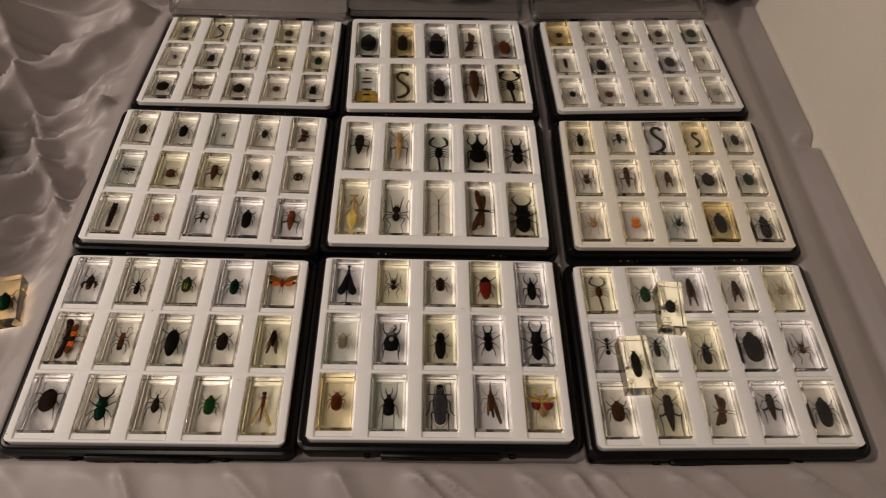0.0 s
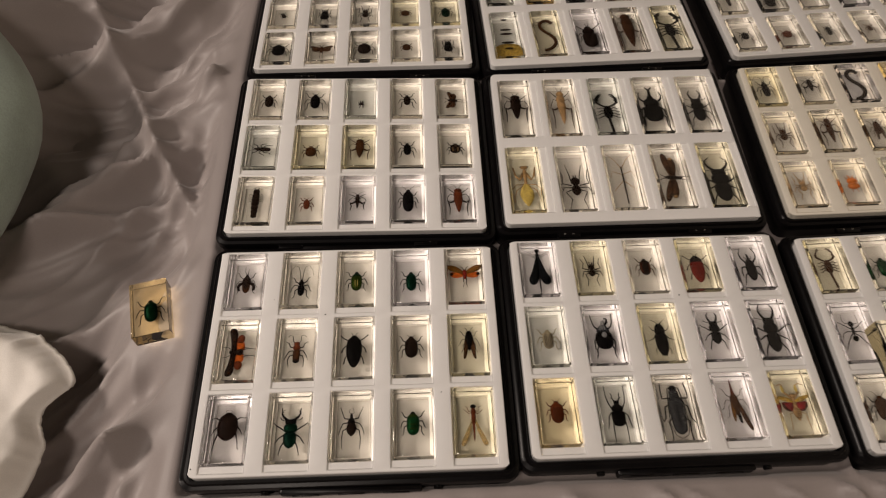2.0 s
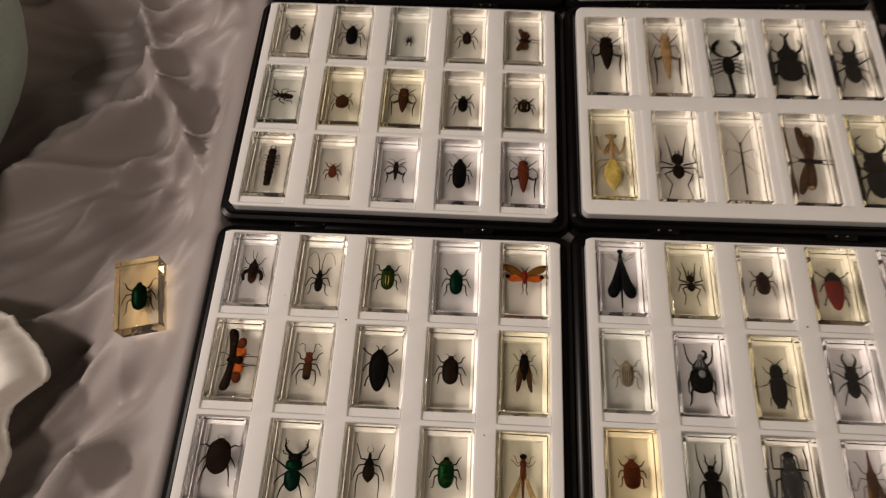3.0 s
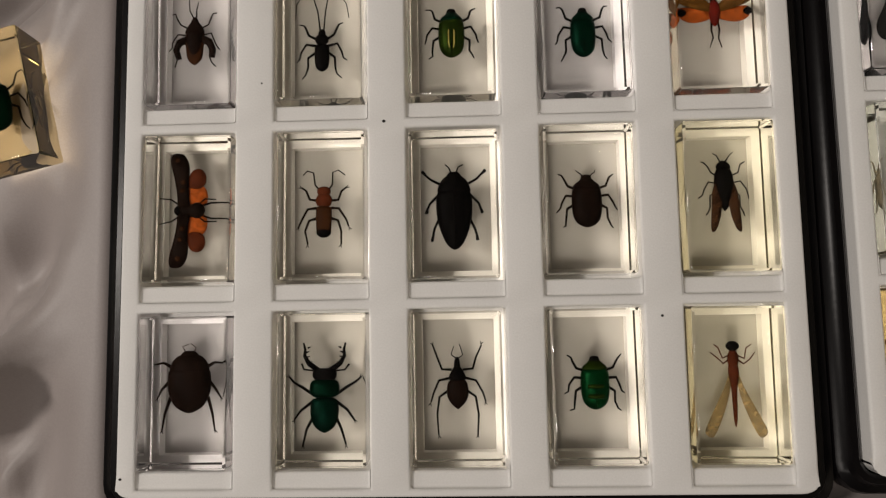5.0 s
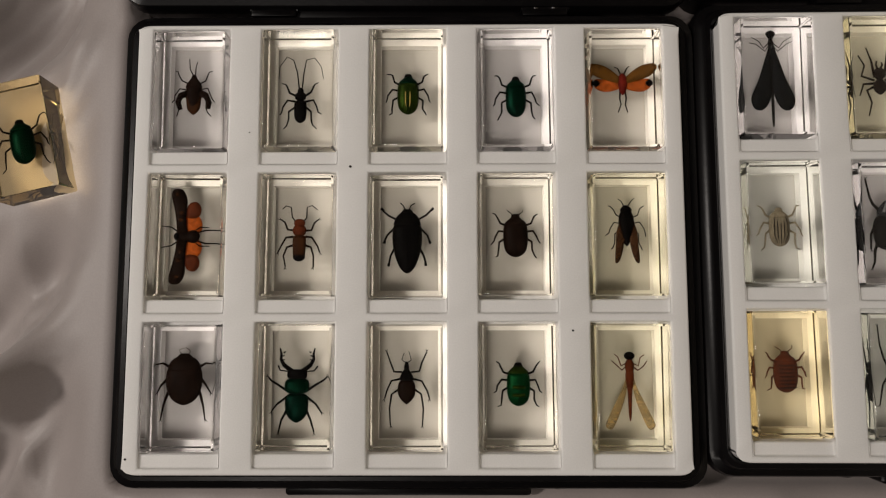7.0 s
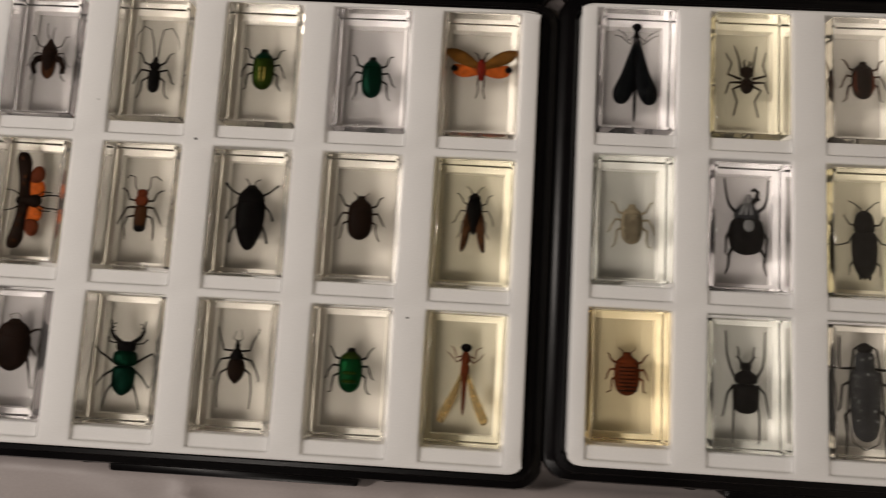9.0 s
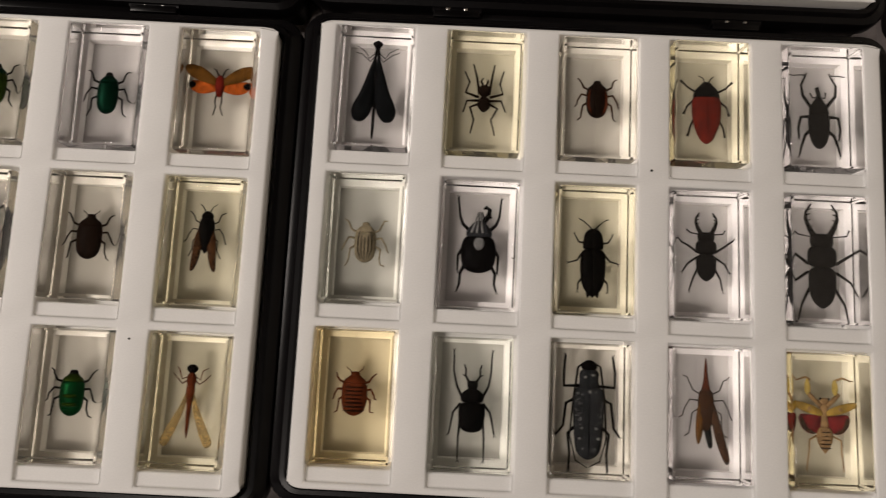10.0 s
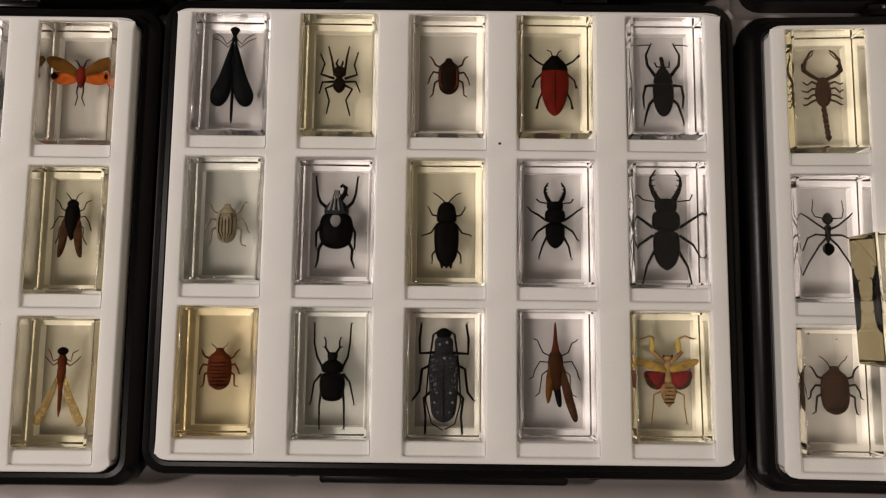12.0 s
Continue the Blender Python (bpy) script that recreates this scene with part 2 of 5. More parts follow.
def sheet_height(x, y):
    flat = case_area(x, y)
    away_d = 1.0
    for cx, cy in CENTRES:
        dx, dy = abs(x - cx) - 0.111, abs(y - cy) - 0.090
        away_d = min(away_d, math.hypot(max(dx, 0), max(dy, 0)))
    h = 0.014 * math.exp(-(away_d / 0.05) ** 2) * smooth(0.0, 0.008, away_d) * (1 - smooth(0.39, 0.43, x))
    h += 0.012 * smooth(0.14, 0.36, x) * (1 - smooth(0.385, 0.43, x)) - 0.009 * smooth(0.76, 0.92, y) * (1 - smooth(0.0, 0.2, x)) * flat
    # crumpled satin on the side away from the wall
    away = smooth(-0.315, -0.350, x)
    wx, wy = x + 0.035 * noise.noise((x * 5, y * 5, 3.0)), y + 0.035 * noise.noise((x * 5, y * 5, 8.0))
    u, v = turn(wx, wy, 35)
    u2, v2 = turn(wx, wy, -32)
    u3, v3 = turn(wx, wy, 62)
    creases = ridged(u2, v2, 6, 2.4, 5.2) * 0.012
    creases += max(0.0, ridged(u, v, 11, 1.3, 6.2)) ** 1.4 * 0.036 + max(0.0, ridged(u2, v2, 12, 1.6, 8.8)) ** 1.8 * 0.020 + max(0.0, ridged(u3, v3, 17, 1.9, 2.9)) ** 1.5 * 0.022
    creases += max(0.0, ridged(u, v, 28, 4.0, 4.1)) ** 2 * 0.010 + max(0.0, ridged(u3, v3, 36, 5.0, 5.1)) ** 2 * 0.006
    creases += noise.noise((x * 4, y * 4, 2.2)) * 0.010 - 0.058
    creases *= 1 - 0.96 * math.exp(-(((x + 0.37) / 0.035) ** 2 + ((y - 0.485) / 0.04) ** 2))
    # long soft folds at the front edge
    front = noise.noise((x * 6, y * 6, 4.4)) * 0.004 + ridged(x + 0.8 * y, y - x, 16, 4, 9.1) * 0.003
    for x0, lean, tall in FRONT_FOLDS:
        d = x - x0 + (y - 0.345) * lean + 0.006 * math.sin(40 * y + 9 * x0)
        front += 1.7 * tall * (math.exp(-abs(d) / 0.007) if d > 0 else math.exp(-abs(d) / 0.003)) * smooth(0.352, 0.338, y) * smooth(0.10, 0.25, y)
    h += (1 - flat) * away * creases + max(1 - flat, smooth(0.350, 0.336, y)) * (1 - away) * front * (1 - smooth(0.38, 0.42, x))
    # tucked edge that climbs towards the wall, with a break in it
    gap = math.exp(-((y - 0.722) / 0.008) ** 2)
    h += 0.014 * smooth(0.424, 0.438, x) * (1 - 0.9 * gap)
    h += 0.0006 * noise.noise((x * 60, y * 25, 1.0))
    # heaped covers in the far corner
    d = (x + 0.425) * 0.93 - (y - 0.90) * 0.36
    heap = smooth(0.0, -0.13, d) * smooth(0.50, 0.66, y)
    h -= 0.6 * heap * away * (1 - flat) * creases
    h += heap * (0.10 + 0.02 * ridged(u, v, 8, 4, 7.7) + 0.012 * ridged(u2, v2, 14, 7, 3.1))
    return h


def sheet(name, x0, x1, y0, y1, nx, ny, height, mat):
    verts = [(x0 + (x1 - x0) * i / nx, y0 + (y1 - y0) * j / ny) for j in range(ny + 1) for i in range(nx + 1)]
    verts = [(x, y, height(x, y)) for x, y in verts]
    w = nx + 1
    faces = [(j * w + i, j * w + i + 1, (j + 1) * w + i + 1, (j + 1) * w + i) for j in range(ny) for i in range(nx)]
    me = bpy.data.meshes.new(name)
    me.from_pydata(verts, [], faces)
    me.polygons.foreach_set("use_smooth", [True] * len(faces))
    me.materials.append(mat)
    return new(name, me)


bed = tagged(new("bed"), "bed with a mauve-grey satin sheet, crumpled towards one side", "bed")
bm = bmesh.new()
box(bm, -0.87, 0.445, -0.31, 1.46, -0.30, -0.035, 0.02)
part("mattress", bm, M_SHEET, bed, "mattress under the sheet")
bm = bmesh.new()
box(bm, -0.88, 0.447, -0.32, 1.47, -0.5, -0.305, 0.01)
part("bed_base", bm, M_FLOOR, bed, "plain low bed base")
cover = sheet("bed_sheet", -0.86, 0.450, -0.30, 1.45, 460, 540, sheet_height, M_SHEET)
cover.parent = bed
tagged(cover, "mauve-grey satin fitted sheet with sharp creases")


def roll_height(x, y):
    """Top of the rolled covers behind the cases."""
    ridge = 1.10 + 0.02 * noise.noise((x * 3, 0.0, 6.0))
    k = (y - ridge) / 0.13
    if abs(k) >= 1:
        return -0.03
    h = 0.15 * (1 - k * k) ** 0.5
    u, v = turn(x, y, 25)
    return h + 0.016 * ridged(u, v, 9, 3, 2.0) * (1 - k * k) + 0.006 * noise.noise((x * 20, y * 14, 3.0)) - 0.01


duvet = sheet("folded_duvet", -0.75, 0.446, 0.97, 1.25, 200, 60, roll_height, M_DUVET)
tagged(duvet, "folded grey satin duvet heaped at the head of the bed", "duvet")


# ---- display cases (millimetres in the local frame: x across, y to the back, z up; 0 is the insert's top) ----
MM = 0.001
COLS = (-84.5, -42.2, 0.0, 41.8, 83.8)
ROWS_15, ROWS_10 = (60.0, 3.0, -54.0), (41.5, -40.5)
BLOCK_W, BLOCK_T, SMALL_H, LARGE_H = 27.6, 17.0, 46.6, 68.0
DEPTH, NOTCH, LEDGE, WELL, FOOT = 15.2, 1.1, 3.5, 19.0, 26.0


def insert_mesh(rows, block_h, name):
    """Moulded insert: for each block a pocket with a narrow ledge over a deeper well, and a shallow finger notch beside it."""
    W, H = 211.0, 172.0
    pw, ph = BLOCK_W / 2 + 1.2, block_h / 2 + 1.0
    beside = len(rows) == 2
    pockets = [(cx, cy) for cx in COLS for cy in rows]
    steps_x, steps_y = [-pw, -pw + LEDGE, pw - LEDGE, pw], [-ph, -ph + LEDGE, ph - LEDGE, ph]
    if beside:
        steps_x.append(pw + 6.0)
    else:
        steps_y.insert(0, -ph - 5.2)
    xs = sorted({-W / 2, W / 2} | {round(c + d, 4) for c in COLS for d in steps_x})
    ys = sorted({-H / 2, H / 2} | {round(c + d, 4) for c in rows for d in steps_y})

    def level(i, j):
        if i < 0 or j < 0 or i >= len(xs) - 1 or j >= len(ys) - 1:
            return -FOOT
        x, y = (xs[i] + xs[i + 1]) / 2, (ys[j] + ys[j + 1]) / 2
        for cx, cy in pockets:
            dx, dy = x - cx, y - cy
            if abs(dx) < pw - LEDGE and abs(dy) < ph - LEDGE:
                return -WELL
            if abs(dx) < pw and abs(dy) < ph:
                return -DEPTH
            if (abs(dy) < ph and pw < dx < pw + 6.0) if beside else (abs(dx) < pw and -ph - 5.2 < dy < -ph):
                return -NOTCH
        return 0.0
    bm = bmesh.new()
    made = {}

    def vert(i, j, z):
        if (i, j, z) not in made:
            made[i, j, z] = bm.verts.new((xs[i] * MM, ys[j] * MM, z * MM))
        return made[i, j, z]
    levels = [0.0, -NOTCH, -DEPTH, -WELL, -FOOT]
    for i in range(len(xs) - 1):
        for j in range(len(ys) - 1):
            z = level(i, j)
            bm.faces.new([vert(*p, z) for p in ((i, j), (i + 1, j), (i + 1, j + 1), (i, j + 1))])
    for i in range(len(xs)):
        for j in range(len(ys)):
            for di, dj, ni, nj in ((1, 0, i, j - 1), (0, 1, i - 1, j)):
                if i + di >= len(xs) or j + dj >= len(ys):
                    continue
                a, b = level(i, j), level(ni, nj)
                lo, hi = min(a, b), max(a, b)
                span = [z for z in levels if lo <= z <= hi]
                for z1, z2 in zip(span, span[1:]):
                    bm.faces.new((vert(i, j, z1), vert(i + di, j + dj, z1), vert(i + di, j + dj, z2), vert(i, j, z2)))
    bmesh.ops.recalc_face_normals(bm, faces=bm.faces)
    corners = [e for e in bm.edges if len(e.link_faces) == 2 and abs(e.verts[0].co.z - e.verts[1].co.z) > 1e-5
               and all(abs(abs(v.co.x) - W / 2 * MM) < 1e-6 and abs(abs(v.co.y) - H / 2 * MM) < 1e-6 for v in e.verts)]
    bmesh.ops.bevel(bm, geom=corners, offset=5 * MM, segments=5, affect="EDGES", profile=0.5)
    sharp = [e for e in bm.edges if len(e.link_faces) == 2 and e.calc_face_angle(0) > 0.9 and max(v.co.z for v in e.verts) > -0.5 * MM * DEPTH]
    bmesh.ops.bevel(bm, geom=sharp, offset=0.9 * MM, segments=3, affect="EDGES", profile=0.5)
    me = mesh_of(bm, name, [M_INSERT, M_WELL_SHADE])
    # well floors get the greyer colour that stands in for shade
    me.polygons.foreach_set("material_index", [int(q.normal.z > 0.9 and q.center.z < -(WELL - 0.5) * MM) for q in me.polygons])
    me.set_sharp_from_angle(angle=radians(50))
    return me


INSERT_15 = insert_mesh(ROWS_15, SMALL_H, "insert_fifteen")
INSERT_10 = insert_mesh(ROWS_10, LARGE_H, "insert_ten")


def scaled(ring):
    return [tuple(c * MM for c in v) for v in ring]


def case_body():
    """Shell of the lower half: rounded walls, a stepped rim, a hollow for the insert."""
    bm = bmesh.new()
    prof = [(221, 179, 8, -28), (224, 182, 9, -27), (225, 183, 9, -14), (227.5, 185.5, 9.5, -13), (227.5, 185.5, 9.5, -8.5), (226, 184, 9, -6.8),
            (221, 179.5, 8, -6), (218.5, 177.5, 7, -4.2), (215, 174.5, 6, -4.0), (212.5, 173.0, 5.5, -5.5), (212, 172.6, 5.4, -26.3)]
    loft(bm, [scaled(round_rect(w, h, r, z)) for w, h, r, z in prof])
    return bm


def latch():
    bm = bmesh.new()
    loft(bm, [scaled(round_rect(w, h, 1.5, z)) for w, h, z in ((92, 4, -20), (94, 4.6, -19.5), (94, 4.6, -11), (92, 4, -10.3))])
    for x in (-30, 0, 30):
        box(bm, (x - 9) * MM, (x + 9) * MM, -2.9 * MM, -2.1 * MM, -17 * MM, -13 * MM, 0.3 * MM)
    for v in bm.verts:
        v.co.y -= 93.6 * MM
    return bm


def hinge():
    bm = bmesh.new()
    box(bm, -9 * MM, 9 * MM, 92.6 * MM, 95.5 * MM, -14 * MM, -6.5 * MM, 0.4 * MM)
    for x in (-7, 0, 7):
        rod(bm, ((x - 2.6) * MM, 96 * MM, -8.5 * MM), ((x + 2.6) * MM, 96 * MM, -8.5 * MM), 2.1 * MM, 12)
    return bm


def lid_shell():
    """Clear cover, hinged at y = 0 and lying in the xy plane, rim down."""
    bm = bmesh.new()
    prof = [(226, 184, 9, 0), (226, 184, 9, 13), (224, 182, 8, 15), (221.5, 179.5, 7, 15), (221.5, 179.5, 7, 2.2)]
    loft(bm, [scaled(round_rect(w, h, r, z)) for w, h, r, z in prof])
    for v in bm.verts:
        v.co.y += 92 * MM
    return bm


def build_case(rows15):
    case = new("display_case")
    ob = new("insert", INSERT_15 if rows15 else INSERT_10)
    ob.parent = case
    tagged(ob, "moulded white insert with %s pockets" % ("fifteen" if rows15 else "ten"))
    body = part("case_body", case_body(), M_CASE, case, "black plastic lower shell")
    body.data.set_sharp_from_angle(angle=radians(40))
    part("latch", latch(), M_CASE, case, "black ribbed latch strip").data.set_sharp_from_angle(angle=radians(40))
    for x in (-54.5, 54.5):
        h = part("hinge", hinge(), M_CASE, case, "black hinge with a steel pin")
        h.location.x = x * MM
        h.data.set_sharp_from_angle(angle=radians(40))
        for dx in (-3.5, 3.5):
            bm = bmesh.new()
            rod(bm, ((dx - 1.0) * MM, 96 * MM, -8.3 * MM), ((dx + 1.0) * MM, 96 * MM, -8.3 * MM), 1.7 * MM)
            part("hinge_pin", bm, M_STEEL, h, "bright steel pin")
        bm = bmesh.new()
        rod(bm, (x * 1.06 * MM, -91 * MM, -17 * MM), (x * 1.06 * MM, -94.4 * MM, -17 * MM), 2.8 * MM, 14)
        part("knob", bm, M_CASE, case, "round black button")
    return case


# centre x, y, height of the insert's top, yaw, slope to the back, slope to the wall
CASES = dict(
    a=(-0.2095, 0.4445, 0.0290, 0.0, 0.2, 0.3), b=(0.0175, 0.4490, 0.0285, 0.0, 0.0, -0.3), c=(0.2480, 0.4445, 0.0330, 0.0, 0.5, -3.0),
    d=(-0.2105, 0.6325, 0.0310, 0.0, 0.0, 1.0), e=(0.0165, 0.6375, 0.0290, 0.0, 0.0, -0.5), f=(0.2550, 0.6380, 0.0335, -0.8, 0.4, -3.0),
    g=(-0.2110, 0.8250, 0.0190, 0.6, -4.6, 0.0), h=(0.0165, 0.8285, 0.0215, 1.8, -2.0, -0.4), i=(0.2550, 0.8280, 0.0310, 1.6, -2.2, -2.2),
)
FIRST = {}
PLACE = {}
for key, (x, y, z, yaw, back, side) in CASES.items():
    m = pose(x, y, z, back, side, yaw)
    PLACE[key] = m
    ten = key in "eh"
    if ten not in FIRST:
        ob = FIRST[ten] = build_case(not ten)
        ob.matrix_basis = m
    else:
        ob = copy_thing(FIRST[ten], m)
    if key == "f":
        for o in ob.children:
            if o.name.startswith("insert"):
                o.data = o.data.copy()
                o.data.materials[0] = M_INSERT_CREAM
    where = "on the sheet" if key in "abcdef" else "with raised lid"
    tagged(ob, "open black plastic display case, %s %s-pocket insert %s" % ("cream" if key == "f" else "white", "ten" if ten else "fifteen", where), "display case", "specimen cases")
    lid = part("lid", lid_shell(), M_LID, ob, "clear plastic lid folded open")
    lid.data.set_sharp_from_angle(angle=radians(40))
    lid.matrix_basis = pose(0, 0.0985, -0.012, 40 if key in "ghi" else 0, 0, 0)
FOLDED = dict(a="d", b="e", c="f", d="g", e="h", f="i")
for ob in [o for o in scene.objects if o.name.startswith("display_case")]:
    key = min(PLACE, key=lambda k: (PLACE[k].translation - ob.matrix_basis.translation).length)
    if key in FOLDED:
        # folded right back, flat under the next case
        for lid in [o for o in ob.children if o.name.startswith("lid")]:
            lid.matrix_basis = PLACE[key].inverted() @ PLACE[FOLDED[key]] @ pose(0, -0.0930, -0.0300) @ Matrix.Diagonal((1, 1, 0.08, 1))

# ---- specimens (millimetres; x across, y towards the head, z up) ----
rng = random.Random(7)


def lumps(bm, y0, y1, widths, high=0.6, x=0.0, z=0.0, rings=18, sides=14, bend=0.0):
    """Rounded body from tail y0 to head y1, its half widths given at even steps."""
    n = len(widths)
    got = []
    for k in range(rings + 1):
        t = k / rings
        s = 0.5 - 0.5 * math.cos(math.pi * t)
        p = s * (n - 1)
        i = min(int(p), n - 2)
        f = p - i
        w0, w1, w2, w3 = (widths[min(max(i + d, 0), n - 1)] for d in (-1, 0, 1, 2))
        w = 0.5 * (2 * w1 + (w2 - w0) * f + (2 * w0 - 5 * w1 + 4 * w2 - w3) * f * f + (3 * w1 - w0 - 3 * w2 + w3) * f ** 3)
        e = min(s, 1 - s) / 0.10
        if e < 1:
            w *= math.sqrt(max(0.0, 1 - (1 - e) ** 2))
        w = max(w, 0.05)
        y = y0 + (y1 - y0) * s
        cx = x + bend * math.sin(math.pi * s)
        got.append([(cx + w * math.cos(a), y, z + w * high * math.sin(a)) for a in (2 * math.pi * q / sides for q in range(sides))])
    loft(bm, [scaled(r) for r in got])


def tube(bm, pts, radii, sides=6):
    """Jointed limb through pts (x, y, z)."""
    rings = []
    pts = [Vector(p) for p in pts]
    for k, p in enumerate(pts):
        d = (pts[min(k + 1, len(pts) - 1)] - pts[max(k - 1, 0)]).normalized()
        a = d.cross(Vector((0, 0, 1)))
        a = a.normalized() if a.length > 1e-4 else Vector((1, 0, 0))
        b = d.cross(a)
        r = radii[min(k, len(radii) - 1)]
        rings.append([tuple(p + r * (math.cos(t) * a + math.sin(t) * b)) for t in (2 * math.pi * q / sides for q in range(sides))])
    loft(bm, [scaled(r) for r in rings])


def blade(bm, outline, z=0.0, thick=0.25, arch=0.0):
    """Thin plate with a given outline: a wing or a scale."""
    cx = sum(p[0] for p in outline) / len(outline)
    cy = sum(p[1] for p in outline) / len(outline)
    def ring(s, dz):
        return [((cx + (x - cx) * s) * MM, (cy + (y - cy) * s) * MM, (z + dz + arch * (1 - s)) * MM) for x, y in outline]
    loft(bm, [ring(0.35, -thick / 2), ring(1.0, -thick / 2), ring(1.0, thick / 2), ring(0.35, thick / 2)])


def soft_outline(pts, steps=4):
    """Closed smooth curve through pts."""
    n, out = len(pts), []
    for k in range(n):
        p0, p1, p2, p3 = (Vector((*pts[(k + d) % n], 0)) for d in (-1, 0, 1, 2))
        for s in range(steps):
            t = s / steps
            v = 0.5 * ((2 * p1) + (p2 - p0) * t + (2 * p0 - 5 * p1 + 4 * p2 - p3) * t * t + (3 * p1 - p0 - 3 * p2 + p3) * t ** 3)
            out.append((v.x, v.y))
    return out


class Specimen:
    """Collects the pieces of one specimen; the first piece carries the rest."""

    def __init__(self, kind, words):
        self.kind, self.words, self.pieces = kind, words, []

    def body(self, name, y0, y1, widths, col, high=0.6, x=0.0, z=0.0, bend=0.0):
        bm = bmesh.new()
        lumps(bm, y0, y1, widths, high, x, z, bend=bend)
        self.pieces.append((name, bm, MAT[col]))

    def limb(self, name, pts, col, r=0.35, tip=0.15, both=True, jitter=0.35):
        """pts: (x, y) or (x, y, z) from the root outwards."""
        for s in ((1, -1) if both else (1,)):
            q = []
            for k, p in enumerate(pts):
                j = jitter * min(k, 2) / 2
                q.append((s * p[0] + rng.uniform(-j, j), p[1] + rng.uniform(-j, j), p[2] if len(p) > 2 else (0.5 if 0 < k < len(pts) - 1 else -0.3)))
            n = len(q)
            radii = [1.2 * r + (1.35 * tip - 1.2 * r) * (k / (n - 1)) for k in range(n)]
            bm = bmesh.new()
            tube(bm, q, radii)
            self.pieces.append((name, bm, MAT[col]))

    def plate(self, name, pts, col, z=0.3, both=True, arch=0.3):
        for s in ((1, -1) if both else (1,)):
            bm = bmesh.new()
            blade(bm, soft_outline([(s * x, y) for x, y in pts]), z, arch=arch)
            self.pieces.append((name, bm, MAT[col]))

    def spots(self, pts, col, r, z):
        for x, y in pts:
            bm = bmesh.new()
            lumps(bm, y - r, y + r, (0.1, r * 0.8, r, r * 0.8, 0.1), 0.3, x, z, rings=6, sides=8)
            self.pieces.append(("spot", bm, MAT[col]))


def striped(sp, y0, y1, xs, col, z, r=0.22):
    """Fine raised lines along the back."""
    for x in xs:
        bm = bmesh.new()
        tube(bm, [(x * 0.5, y0, z * 0.7), (x, y0 + (y1 - y0) * 0.3, z), (x, y0 + (y1 - y0) * 0.7, z), (x * 0.8, y1, z * 0.8)], (0.08, r, r, 0.08), 5)
        sp.pieces.append(("stripe", bm, MAT[col]))
    return sp


def banded(sp, ys, w, col, z, r=0.28):
    """Fine bands across the back."""
    for y in ys:
        bm = bmesh.new()
        tube(bm, [(w * math.sin(a), y, z * math.cos(a)) for a in (-1.2, -0.7, 0.0, 0.7, 1.2)], (0.1, r, r, r, 0.1), 5)
        sp.pieces.append(("band", bm, MAT[col]))
    return sp


def six_legs(sp, w, y, reach, col, r=0.5, front=1.0, hind=1.0):
    """Three pairs of jointed legs from a body of half width w, roots near y."""
    k = reach * 0.88
    sp.limb("leg", [(w * 0.7, y + 1.6), (w + 0.38 * k, y + 1.6 + 0.25 * k * front), (w + 0.58 * k, y + 1.6 + 0.75 * k * front), (w + 0.72 * k, y + 1.6 + 0.92 * k * front), (w + 0.95 * k, y + 1.6 + 1.0 * k * front)], col, r * 0.7)
    sp.limb("leg", [(w * 0.8, y - 0.6), (w + 0.55 * k, y - 0.4 + 0.05 * k), (w + 0.85 * k, y - 0.6 - 0.45 * k), (w + 0.93 * k, y - 0.6 - 0.78 * k), (w + 1.12 * k, y - 0.6 - 0.98 * k)], col, r * 0.7)
    sp.limb("leg", [(w * 0.7, y - 2.4), (w + 0.45 * k, y - 2.8 - 0.35 * k * hind), (w + 0.5 * k, y - 2.8 - 1.05 * k * hind), (w + 0.6 * k, y - 2.8 - 1.45 * k * hind), (w + 0.8 * k, y - 2.8 - 1.62 * k * hind)], col, r * 0.7)


